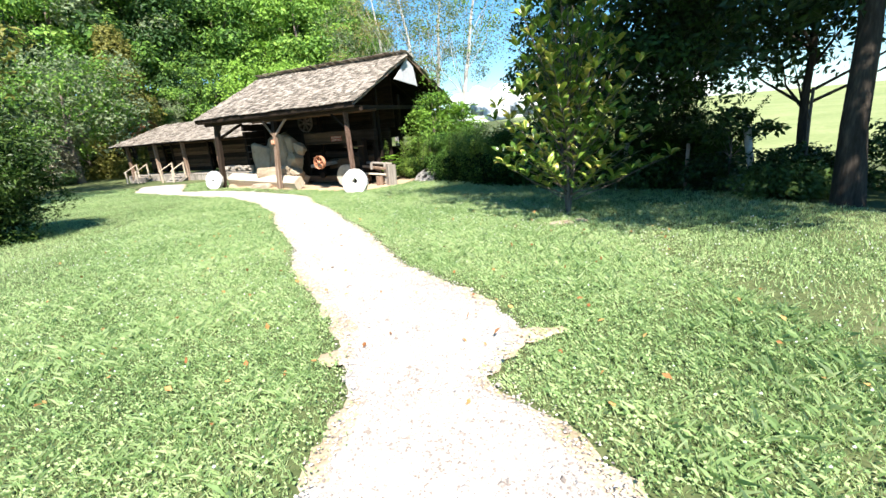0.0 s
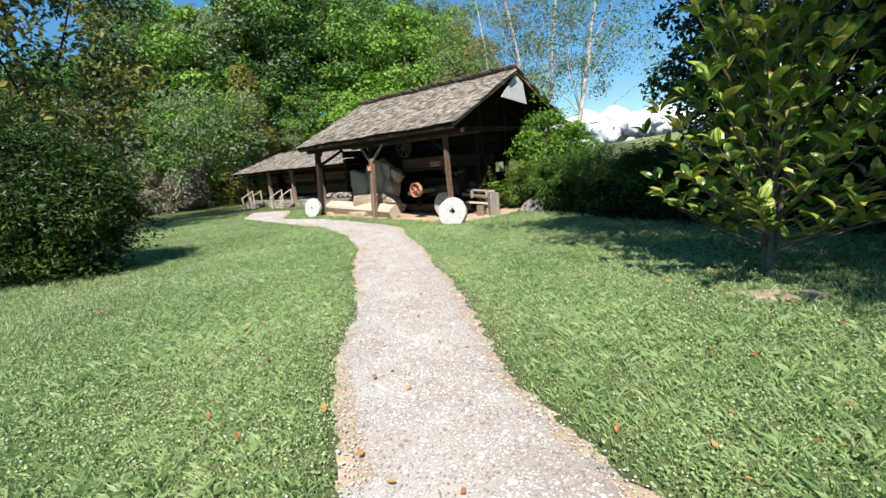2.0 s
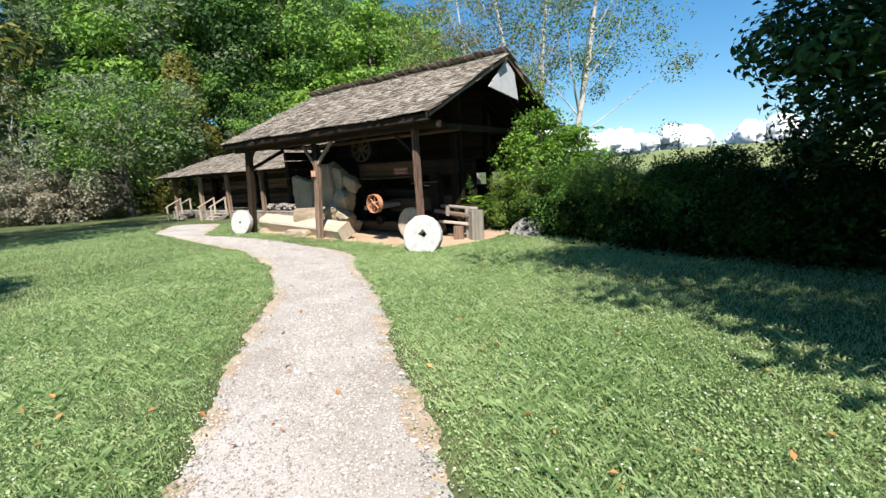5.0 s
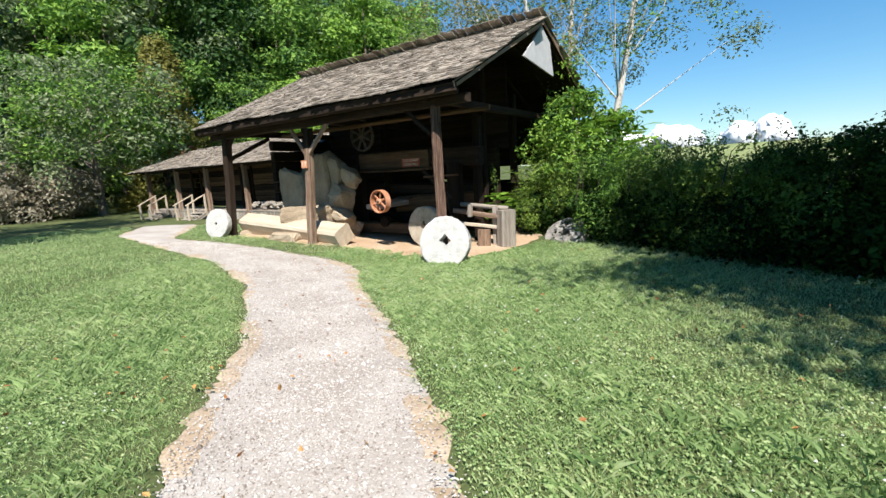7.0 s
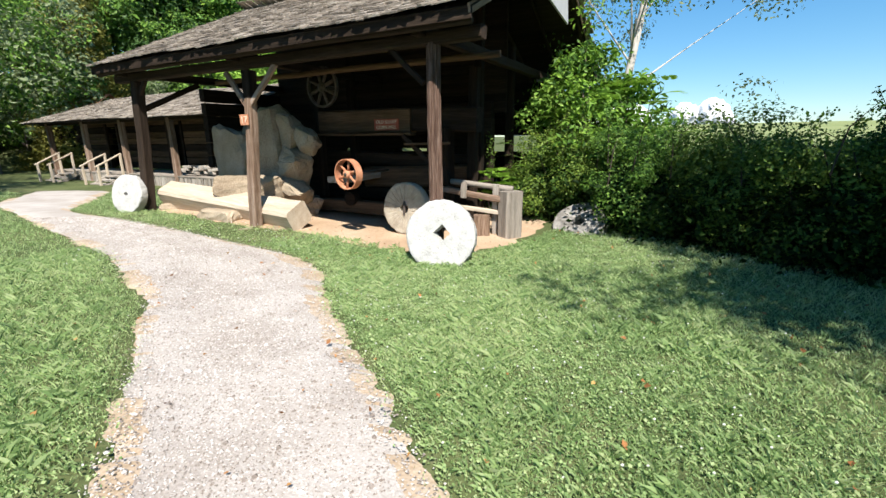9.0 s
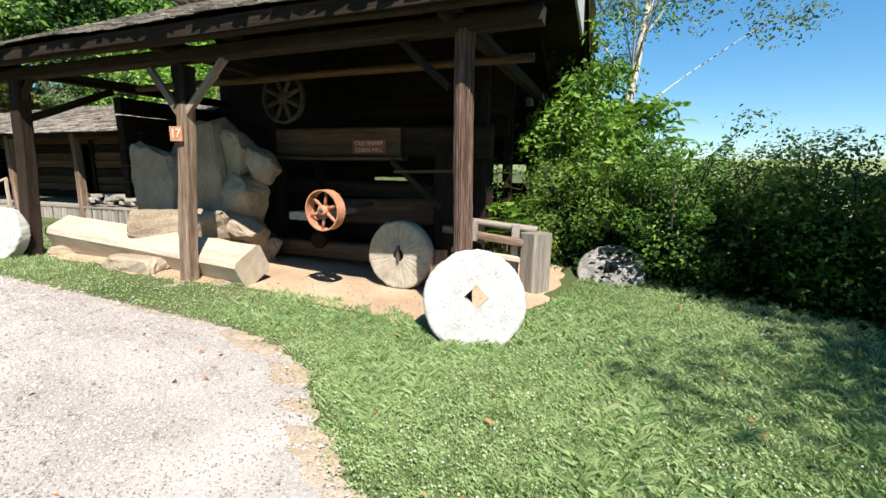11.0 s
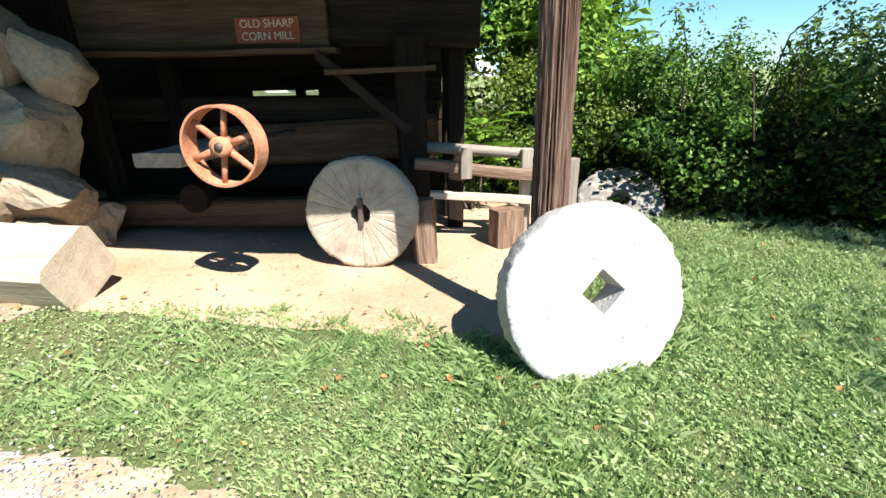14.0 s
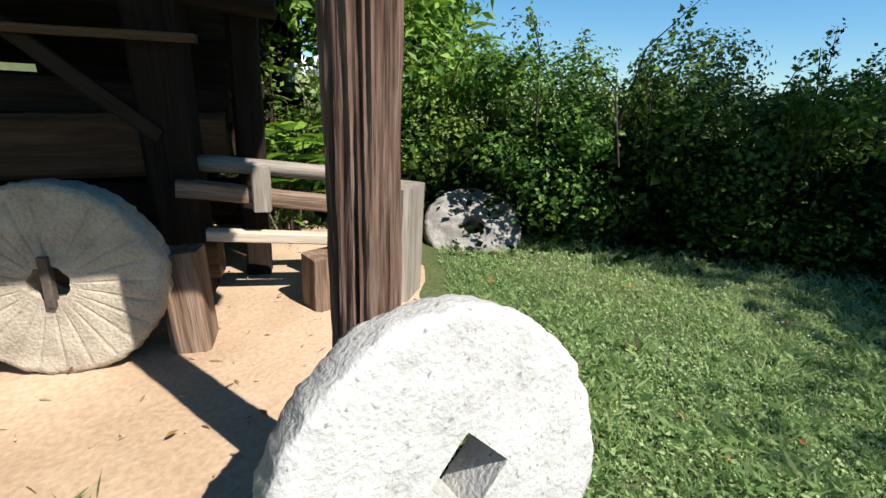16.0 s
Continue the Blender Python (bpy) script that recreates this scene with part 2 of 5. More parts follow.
def bar(length, w, h, rounded=False, seg=8, wob=0.01, seed=0, taper=1.0):
    """A hewn or round timber along local x, from 0 to length."""
    if rounded:
        ring = [(math.cos(a) * w / 2, math.sin(a) * h / 2) for a in (2 * math.pi * i / 10 for i in range(10))]
    else:
        c = min(w, h) * 0.12
        a, b = w / 2, h / 2
        ring = [(-a + c, -b), (a - c, -b), (a, -b + c), (a, b - c), (a - c, b), (-a + c, b), (-a, b - c), (-a, -b + c)]
    k = len(ring)
    V, F = [], []
    for i in range(seg + 1):
        x = length * i / seg
        t = 1 + (taper - 1) * i / seg
        dy, dz = wob * rnd(x * 0.9, seed, 1) * 1.5, wob * rnd(x * 0.9, seed, 9) * 1.5
        for j, (y, z) in enumerate(ring):
            g = 1 + wob * 4 * rnd(x * 2.3, j * 1.7, seed)
            V.append((x + (wob * rnd(j, seed, 4) if i in (0, seg) else 0), y * t * g + dy, z * t * g + dz))
    for i in range(seg):
        for j in range(k):
            a, b = i * k + j, i * k + (j + 1) % k
            F.append((a, a + k, b + k, b))
    F.append(tuple(range(k)))
    F.append(tuple(range(seg * k + k - 1, seg * k - 1, -1)))
    return V, F


def along(p0, p1, roll=0):
    """The pose whose local x runs from p0 to p1, with local z as near to up as can be."""
    p0, p1 = Vector(p0), Vector(p1)
    x = (p1 - p0).normalized()
    up = Vector((0, 0, 1)) if abs(x.z) < 0.95 else Vector((0, 1, 0))
    y = up.cross(x).normalized()
    z = x.cross(y)
    m = Matrix((x, y, z)).transposed().to_4x4()
    m.translation = p0
    return m @ pose(0, 0, 0, roll, 0, 0)


SEED = [0]


def beam(name, p0, p1, w, h, mat, parent=None, rounded=False, wob=0.012, taper=1.0, label="", seg=0, roll=0):
    """w: across, level; h: across, upright."""
    SEED[0] += 1
    length = (Vector(p1) - Vector(p0)).length
    V, F = bar(length, w, h, rounded, seg or max(2, min(14, int(length / 0.3))), wob, SEED[0] * 3.3, taper)
    return put(name, mesh_lists(name, V, F, mat, rounded), parent, along(p0, p1, roll), label)


def lathe(profile, n=32, wobble=0.0, seed=0):
    """Rings round local y: profile of (radius, y)."""
    V, F = [], []
    for r, y in profile:
        for i in range(n):
            a = 2 * math.pi * i / n
            g = 1 + wobble * rnd(math.cos(a) * 3, math.sin(a) * 3, seed + y * 4)
            V.append((r * g * math.cos(a), y + wobble * 0.4 * rnd(math.cos(a) * r * 9, math.sin(a) * r * 9, seed), r * g * math.sin(a)))
    for k in range(len(profile) - 1):
        for i in range(n):
            a, b = k * n + i, k * n + (i + 1) % n
            F.append((a, b, b + n, a + n))
    return V, F


def tube(points, radii, n=7):
    V, F = [], []
    for i, p in enumerate(points):
        d = (Vector(points[min(i + 1, len(points) - 1)]) - Vector(points[max(i - 1, 0)])).normalized()
        a = d.orthogonal().normalized()
        b = d.cross(a)
        for j in range(n):
            t = 2 * math.pi * j / n
            V.append(Vector(p) + (a * math.cos(t) + b * math.sin(t)) * radii[i])
    for i in range(len(points) - 1):
        for j in range(n):
            a, b = i * n + j, i * n + (j + 1) % n
            F.append((a, b, b + n, a + n))
    return V, F


def merge(pieces):
    V, F = [], []
    for v, f in pieces:
        o = len(V)
        V += list(v)
        F += [tuple(i + o for i in q) for q in f]
    return V, F


def shells(C, R, per, rng, flat=1.0, inner=0.55):
    """Points on the upper and outer sides of leafy lobes (centres C, radii R), with the way out at each."""
    n = len(C) * per
    d = rng.normal(size=(n, 3)) + np.array([0, 0, 0.35])
    d /= np.linalg.norm(d, axis=1)[:, None]
    r = np.repeat(R, per) * (inner + (1.12 - inner) * rng.uniform(0, 1, n) ** 0.5)
    r *= 1 + 0.22 * np.sin(d[:, 0] * 7 + np.repeat(C[:, 0], per) * 5) * np.sin(d[:, 1] * 6 + d[:, 2] * 5)
    return np.repeat(C, per, 0) + d * r[:, None] * np.array([1, 1, flat]), d


def leaves(P, size, rng, up=0.75, aspect=0.5, spread=0.4, out=None):
    """Folded leaves (two triangles each) at the points P; out: the way that each one faces."""
    n = len(P)
    d = rng.normal(size=(n, 3))
    d[:, 2] = d[:, 2] * 0.7 - 0.1
    d /= np.linalg.norm(d, axis=1)[:, None]
    nn = rng.normal(size=(n, 3)) + np.array([0, 0, up * 3])
    if out is not None:
        nn = out * 1.5 + rng.normal(size=(n, 3)) * 0.55 + np.array([0, 0, 0.3])
        d -= nn * ((d * nn).sum(1) / (nn * nn).sum(1))[:, None] * 0.8
        d /= np.linalg.norm(d, axis=1)[:, None] + 1e-6
    s = np.cross(d, nn)
    s /= np.linalg.norm(s, axis=1)[:, None] + 1e-6
    w = np.cross(s, d)
    L = size * (1 + spread * rng.uniform(-1, 1, n))[:, None]
    a, b = P, P + d * L
    c = P + d * L * 0.45 + s * L * aspect * 0.5 + w * L * 0.1
    e = P + d * L * 0.45 - s * L * aspect * 0.5 + w * L * 0.1
    V = np.stack([a, c, b, e], 1).reshape(-1, 3)
    i = np.arange(n)[:, None] * 4
    F = np.concatenate([i + [[0, 1, 2]], i + [[0, 2, 3]]])
    return V, F


def softplus(v, k=0.12):
    return k * math.log1p(math.exp(min(40, v / k)))


def ss(a, b, v):
    t = min(1, max(0, (v - a) / (b - a)))
    return t * t * (3 - 2 * t)


def ground_z(x, y):
    z = -1.06 + softplus(1.06 - 0.0622 * max(y, -12))
    z += 0.27 * ss(4.2, 9.5, -x) * ss(8, 18, y)
    q = -0.5 * x + 0.866 * y
    z += 0.42 * max(0, q - 50) * ss(-8, -34, x - 0.12 * y) * ss(200, 60, q) * (0.6 + 0.4 * ss(-80, 0, x))
    r = math.hypot(x, y)
    f = ss(4, 22, x - 0.15 * y + 4)
    z += f * (0.045 * max(0, min(r, 110) - 26))
    return z


def on(x, y, dz=0.0):
    return Vector((x, y, ground_z(x, y) + dz))


# ---- ground ----
PATH_L = [(-0.8, -4), (-0.75, 0.5), (-0.7, 1.75), (-0.61, 2.5), (-1.1, 4.0), (-2.3, 6.5), (-2.8, 8.1), (-4.4, 11.6), (-5.2, 13.8), (-6.8, 16.5), (-8.6, 18.3), (-11.8, 20.7), (-16.5, 24.2), (-18.2, 27.2)]
PATH_R = [(1.0, -4), (0.95, 0.4), (0.8, 1.5), (0.62, 2.1), (0.2, 2.55), (0.7, 3.2), (0.38, 4.35), (-0.22, 5.35), (-0.5, 5.8), (-1.06, 7.6), (-1.72, 9.5), (-2.55, 11.5), (-3.42, 13.9), (-4.05, 15.2), (-4.85, 16.8), (-5.1, 17.7), (-5.4, 18.3), (-6.15, 19.0), (-8.7, 20.2), (-13.2, 22.9), (-15.3, 27.2)]


def resample(pts, n):
    P = np.array(pts, dtype=float)
    d = np.r_[0, np.cumsum(np.linalg.norm(np.diff(P, axis=0), axis=1))]
    u = np.linspace(0, d[-1], n)
    q = np.stack([np.interp(u, d, P[:, k]) for k in (0, 1)], 1)
    for _ in range(6):
        q[1:-1] = (q[:-2] + 2 * q[1:-1] + q[2:]) / 4
    return q


NP = 560
EDGE_L, EDGE_R = resample(PATH_L, NP), resample(PATH_R, NP)
MID = (EDGE_L + EDGE_R) / 2
HALF = np.linalg.norm(EDGE_L - EDGE_R, axis=1) / 2


def off_path(X, Y):
    """How far points lie outside the path's edge (negative: on it)."""
    out = np.full(X.shape, 1e9)
    inside = np.zeros(X.shape, dtype=bool)
    ring = np.vstack([EDGE_L[::4], EDGE_R[::-4]])
    for (x0, y0), (x1, y1) in zip(ring, np.roll(ring, -1, 0)):
        dx, dy = x1 - x0, y1 - y0
        t = np.clip(((X - x0) * dx + (Y - y0) * dy) / (dx * dx + dy * dy + 1e-12), 0, 1)
        out = np.minimum(out, (X - x0 - t * dx) ** 2 + (Y - y0 - t * dy) ** 2)
        if y0 != y1:
            inside ^= ((y0 > Y) != (y1 > Y)) & (X < x0 + (Y - y0) * dx / dy)
    return np.where(inside, -1, 1) * np.sqrt(out)


MILL = pose(-3.5, 18.9, 0, 0, 0, math.degrees(math.atan2(-0.4591, 0.8884)))
MILL_INV = MILL.inverted()


def B(s, d, z):
    """World place from metres along the mill's front (from its near corner post), metres behind it, and height."""
    return MILL @ Vector((-s, d, z))


def grid_axis(spans):
    out = []
    for a, b, n in spans:
        out += list(np.linspace(a, b, n, endpoint=False))
    return np.array(out + [spans[-1][1]])


def build_ground():
    gx = grid_axis([(-900, -120, 14), (-120, -30, 45), (-30, -14, 40), (-14, 6, 100), (6, 30, 40), (30, 120, 30), (120, 900, 12)])
    gy = grid_axis([(-500, -14, 12), (-14, 0, 30), (0, 26, 130), (26, 50, 40), (50, 150, 50), (150, 1200, 16)])
    X, Y = np.meshgrid(gx, gy)
    Z = np.array([[ground_z(x, y) + 0.03 * rnd(x * 0.5, y * 0.5, 0) + 0.012 * rnd(x * 2.3, y * 2.3, 5) for x in gx] for y in gy])
    Z -= np.where(off_path(X, Y) < 0.05, 0.05, 0.0)
    w, h = len(gx), len(gy)
    V = np.stack([X, Y, Z], -1).reshape(-1, 3)
    i = (np.arange(h - 1)[:, None] * w + np.arange(w - 1)[None]).reshape(-1, 1)
    F = np.concatenate([i, i + 1, i + w + 1, i + w], 1)
    me = mesh_np("ground", V, F, M_SOIL, True)
    me.materials.append(M_FIELD)
    C = V[F].mean(1)
    far = (C[:, 0] - 0.15 * C[:, 1] > 7.0) & (np.hypot(C[:, 0], C[:, 1]) > 22)
    me.polygons.foreach_set("material_index", far.astype(np.int32))
    tagged(put("ground", me), "sloping clover lawn around a gravel path", "ground", kind="structure")


def build_path(name, mat, label, margin, rough, lift, seed):
    K = 11
    V, F = [], []
    for i in range(NP):
        l, r = EDGE_L[i], EDGE_R[i]
        wl, wr = (margin + rough * (rnd(i * 0.07, k0, seed) + 0.8 * rnd(i * 0.23, k0 + 2, seed) + 0.6 * rnd(i * 0.7, k0 + 4, seed)) for k0 in (2, 9))
        for k in range(K):
            t = -wl * 0.5 + (1 + wl * 0.5 + wr * 0.5) * k / (K - 1)
            x, y = l * (1 - t) + r * t
            edge = 0.03 if k in (0, K - 1) else 0.0
            V.append((x, y, ground_z(x, y) + 0.03 * rnd(x * 0.5, y * 0.5, 0) + 0.012 * rnd(x * 2.3, y * 2.3, 5) + lift + 0.012 * math.sin(math.pi * k / (K - 1)) - edge))
    for i in range(NP - 1):
        for k in range(K - 1):
            a = i * K + k
            F.append((a, a + 1, a + K + 1, a + K))
    tagged(put(name, mesh_lists(name, V, F, mat, True)), label, "path", kind="structure")


def bare_patch(x, y, rx, ry, seed):
    """A ragged low patch of dry bare earth in the lawn."""
    n, rings = 40, 5
    V, F = [(x, y, ground_z(x, y) + 0.03 * rnd(x * 0.5, y * 0.5, 0) + 0.012 * rnd(x * 2.3, y * 2.3, 5) + 0.014)], []
    for j in range(1, rings + 1):
        for i in range(n):
            a = 2 * math.pi * i / n
            g = (j / rings) * (1 + 0.5 * rnd(math.cos(a) * 1.5, math.sin(a) * 1.5, seed) + 0.25 * rnd(math.cos(a) * 5, math.sin(a) * 5, seed))
            u, v = x + rx * g * math.cos(a), y + ry * g * math.sin(a)
            V.append((u, v, ground_z(u, v) + 0.03 * rnd(u * 0.5, v * 0.5, 0) + 0.012 * rnd(u * 2.3, v * 2.3, 5) + 0.014 - 0.03 * (j == rings)))
    F += [(0, 1 + i, 1 + (i + 1) % n) for i in range(n)]
    for j in range(rings - 1):
        for i in range(n):
            a, b = 1 + j * n + i, 1 + j * n + (i + 1) % n
            F.append((a, a + n, b + n, b))
    tagged(put("bare_earth", mesh_lists("bare_earth", V, F, M_VERGE, True)), "dry bare earth patch in the lawn", "ground", kind="structure")


PATCHES = [(0.75, 3.25, 0.22, 0.11), (-0.86, 3.1, 0.14, 0.11), (2.2, 8.3, 0.34, 0.16)]


def dirt_sheet(name, outline, label):
    """A low mound of bare earth inside an outline in mill metres."""
    n = 60
    P = np.array(outline, dtype=float)
    P = np.vstack([P, P[:1]])
    d = np.r_[0, np.cumsum(np.linalg.norm(np.diff(P, axis=0), axis=1))]
    u = np.linspace(0, d[-1], n, endpoint=False)
    ring = np.stack([np.interp(u, d, P[:, k]) for k in (0, 1)], 1)
    c = ring.mean(0)
    V, F = [], []
    rings = 8
    for j in range(rings + 1):
        for i in range(n):
            q = c + (ring[i] - c) * (j / rings) * (1 + 0.06 * rnd(i * 0.4, 3, 1) * (j == rings))
            w = B(q[0], q[1], 0)
            z = ground_z(w.x, w.y) + 0.03 * rnd(w.x * 0.5, w.y * 0.5, 0) + 0.012 * rnd(w.x * 2.3, w.y * 2.3, 5)
            V.append((w.x, w.y, z + (0.022 if j < rings else -0.02) + 0.01 * rnd(w.x * 3, w.y * 3, 8)))
    for j in range(rings):
        for i in range(n):
            a, b = j * n + i, j * n + (i + 1) % n
            F.append((a, b, b + n, a + n))
    tagged(put(name, mesh_lists(name, V, F, M_DIRT, True)), label, "ground", kind="structure")


build_ground()
for k, (px, py, rx, ry) in enumerate(PATCHES):
    bare_patch(px, py, rx, ry, k * 7.3)
build_path("path_verge", M_VERGE, "worn dry earth verge along the gravel path", 0.03, 0.17, 0.002, 3)
build_path("gravel_path", M_GRAVEL, "pale crushed gravel footpath across the lawn", -0.03, 0.09, 0.008, 0)
DIRT_EDGE = [(-1.1, 2.9), (-0.95, 1.9), (-0.75, 0.9), (-0.35, 0.15), (0.1, -0.35), (0.7, -0.25), (1.6, 0.0), (2.6, 0.1), (3.6, 0.05), (4.4, -0.3), (5.6, -0.35), (7.2, -0.2), (8.0, -0.1), (9.0, 0.2)]
dirt_sheet("ground_shed_floor", DIRT_EDGE + [ (9.2, 5.5), (-0.5, 5.5), (-1.1, 4)], "bare tan earth floor under the mill roof")


# ---- the mill shed ----
EAVE_D, EAVE_Z, RIDGE_D, RIDGE_Z, S_R, S_L = -0.55, 2.56, 3.95, 4.67, -0.8, 8.75
SLOPE = math.atan2(RIDGE_Z - EAVE_Z, RIDGE_D - EAVE_D)
mill = thing("mill_shed", MILL, "old open-fronted timber corn mill shed with shake roof", "mill shed")


def shake_mesh(k, mat, length=0.62):
    r = random.Random(k)
    w, t = r.uniform(0.09, 0.19), r.uniform(0.014, 0.028)
    V = []
    for y, th in ((0, t), (length, t * 0.4)):
        c = r.uniform(-0.02, 0.02) if y == 0 else 0
        V += [(-w / 2, y + c, 0), (w / 2, y - c, 0.004 * r.uniform(-1, 1)), (w / 2, y - c, th), (-w / 2, y + c, th)]
    F = [(0, 1, 2, 3), (5, 4, 7, 6), (0, 4, 5, 1), (1, 5, 6, 2), (2, 6, 7, 3), (3, 7, 4, 0)]
    return V, F, w


def lay_shakes(x0, x1, run, rowstep, base, parent, singles, seed):
    """Rows of split shakes on a slope; base maps (x, up the slope) to a pose. The first rows are single pieces."""
    r = random.Random(seed)
    kinds = [shake_mesh(k, M_SHAKE) for k in range(10)]
    meshes = [mesh_lists("shingle", V, F, M_SHAKE) for V, F, _ in kinds]
    pieces, made = [], 0
    rows = int(run / rowstep) + 1
    for row in range(rows):
        x = x0 - r.uniform(0, 0.1)
        while x < x1:
            k = r.randrange(10)
            V, F, w = kinds[k]
            m = base(x + w / 2, row * rowstep + r.uniform(-0.05, 0.03)) @ pose(0, 0, 0.012 + r.uniform(0, 0.014), -3.6 + r.uniform(-1.6, 0.8), r.uniform(-1.5, 1.5), r.uniform(-2.5, 2.5))
            if made < singles:
                put("shingle", meshes[k], parent, m)
                made += 1
            else:
                pieces.append(([m @ Vector(v) for v in V], F))
            x += w + r.uniform(0.002, 0.012)
    V, F = merge(pieces)
    ob = put("shingles", mesh_lists("shingles", V, F, M_SHAKES), parent)
    tagged(ob, kind="stuff")


def build_mill_roof():
    run = math.hypot(RIDGE_Z - EAVE_Z, RIDGE_D - EAVE_D)
    roof = put("roof", mesh_lists("roof", *bar(S_L - S_R, 0.04, 0.04, False, 2, 0), M_SHADED_DARKWOOD), mill, pose(-S_L, RIDGE_D, RIDGE_Z - 0.1))
    roof["label"] = "weathered grey split-shake gable roof"
    rinv = roof.matrix_basis.inverted()
    sl = math.degrees(SLOPE)
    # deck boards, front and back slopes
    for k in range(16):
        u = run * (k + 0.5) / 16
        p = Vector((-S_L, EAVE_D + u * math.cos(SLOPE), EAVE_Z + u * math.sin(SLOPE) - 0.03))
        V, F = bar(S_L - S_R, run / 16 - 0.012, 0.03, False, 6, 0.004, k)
        put("deck_board", mesh_lists("deck_board", V, F, M_SHADED_DARKWOOD), roof, rinv @ pose(p.x, p.y, p.z, sl, 0, 0))
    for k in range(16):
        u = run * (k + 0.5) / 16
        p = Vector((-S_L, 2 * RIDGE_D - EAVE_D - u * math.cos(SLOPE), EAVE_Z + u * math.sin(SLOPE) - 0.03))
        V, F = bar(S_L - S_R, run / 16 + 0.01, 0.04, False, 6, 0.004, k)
        put("deck_board", mesh_lists("deck_board", V, F, M_SHADED_DARKWOOD), roof, rinv @ pose(p.x, p.y, p.z, -sl, 0, 0))
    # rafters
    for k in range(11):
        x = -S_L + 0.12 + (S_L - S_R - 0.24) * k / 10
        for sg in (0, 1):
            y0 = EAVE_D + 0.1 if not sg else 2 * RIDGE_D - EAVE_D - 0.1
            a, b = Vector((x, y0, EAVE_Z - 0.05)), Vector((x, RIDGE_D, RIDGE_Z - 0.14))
            ob = beam("rafter", a, b, 0.09, 0.11, M_SHADED_DARKWOOD, mill, True)
    beam("fascia", (-S_L, EAVE_D + 0.03, EAVE_Z - 0.09), (-S_R, EAVE_D + 0.03, EAVE_Z - 0.09), 0.03, 0.15, M_SHADED_DARKWOOD, mill, seg=14)
    # verge boards at the near gable
    for sg in (0, 1):
        y0 = EAVE_D if not sg else 2 * RIDGE_D - EAVE_D
        beam("verge_board", (-S_R - 0.02, y0, EAVE_Z - 0.06), (-S_R - 0.02, RIDGE_D, RIDGE_Z - 0.07), 0.03, 0.13, M_OLDWOOD, mill)
    sag = lambda x: 0.045 * rnd(x * 0.35, 5, 5)
    front = lambda x, u: rinv @ pose(x, EAVE_D - 0.06 + u * math.cos(SLOPE), EAVE_Z + u * math.sin(SLOPE) + sag(x), sl, 0, 0)
    lay_shakes(-S_L, -S_R, run, 0.21, front, roof, 280, 4)
    back = lambda x, u: rinv @ pose(x, 2 * RIDGE_D - EAVE_D + 0.06 - u * math.cos(SLOPE), EAVE_Z + u * math.sin(SLOPE), 0, 0, 180) @ pose(0, 0, 0, sl, 0, 0)
    lay_shakes(-S_L, -S_R, run, 0.3, back, roof, 0, 5)


build_mill_roof()

def cracked_post(name, p, height, radius, parent, label):
    """An old trunk post: deep upright checks and knots, slightly bent."""
    n, seg = 72, 60
    V, F = [], []
    for i in range(seg + 1):
        z = height * i / seg
        for j in range(n):
            a = 2 * math.pi * j / n
            c, s = math.cos(a), math.sin(a)
            g = 1 + 0.04 * rnd(c * 1.3, s * 1.3, z * 0.5) + 0.17 * rnd(c * 6.5, s * 6.5, z * 0.55) - 0.34 * max(0, rnd(c * 11, s * 11, z * 0.35 + 7) - 0.08) + 0.05 * rnd(c * 4, s * 4, z * 6)
            V.append((c * radius * g + 0.008 * math.sin(z * 1.7), s * radius * g, z))
    for i in range(seg):
        for j in range(n):
            a, b = i * n + j, i * n + (j + 1) % n
            F.append((a, b, b + n, a + n))
    F.append(tuple(range(n - 1, -1, -1)))
    F.append(tuple(range(seg * n, seg * n + n)))
    return put(name, mesh_lists(name, V, F, M_POST), parent, pose(*p), label)


# posts, plates, braces
cracked_post("post", (-0.062, 0.0, -1.25), 3.52, 0.106, mill, "gnarled cracked cedar post")
beam("post", (-4.46, 0.0, -1.1), (-4.17, 0, 1.75), 0.21, 0.2, M_OLDWOOD, mill, False, 0.014, 0.9)
beam("post", (-8.36, 0.0, -1.1), (-7.95, 0, 2.25), 0.25, 0.22, M_SHADED_DARKWOOD, mill, False, 0.014, 0.95)
beam("post_head", (-4.17, 0, 1.7), (-4.13, 0, 2.2), 0.22, 0.2, M_SHADED_DARKWOOD, mill)
beam("plate", (-8.7, 0, 2.33), (0.75, 0, 2.33), 0.2, 0.18, M_SHADED_DARKWOOD, mill, False, 0.01, seg=14)
beam("eave_pole", (-8.7, EAVE_D + 0.14, 2.42), (0.75, EAVE_D + 0.14, 2.42), 0.13, 0.13, M_SHADED_DARKWOOD, mill, True, 0.01, seg=14)
beam("tie_pole", (-7.2, 1.5, 2.3), (0.4, 1.5, 2.3), 0.12, 0.12, M_BEAMWOOD, mill, True, 0.012, seg=12)
beam("brace", (-4.24, -0.04, 1.55), (-4.75, -0.04, 2.2), 0.07, 0.1, M_OLDWOOD, mill)
beam("brace", (-4.14, -0.04, 1.55), (-3.35, -0.04, 2.24), 0.07, 0.1, M_OLDWOOD, mill)
beam("brace", (-0.24, 0.0, 1.72), (-0.85, 0, 2.26), 0.06, 0.08, M_SHADED_DARKWOOD, mill)
beam("brace", (-8.1, 0, 1.72), (-7.6, 0, 2.26), 0.08, 0.09, M_SHADED_DARKWOOD, mill)
beam("brace", (-8.1, 0.05, 1.6), (-8.1, 1.6, 2.3), 0.1, 0.12, M_SHADED_DARKWOOD, mill)
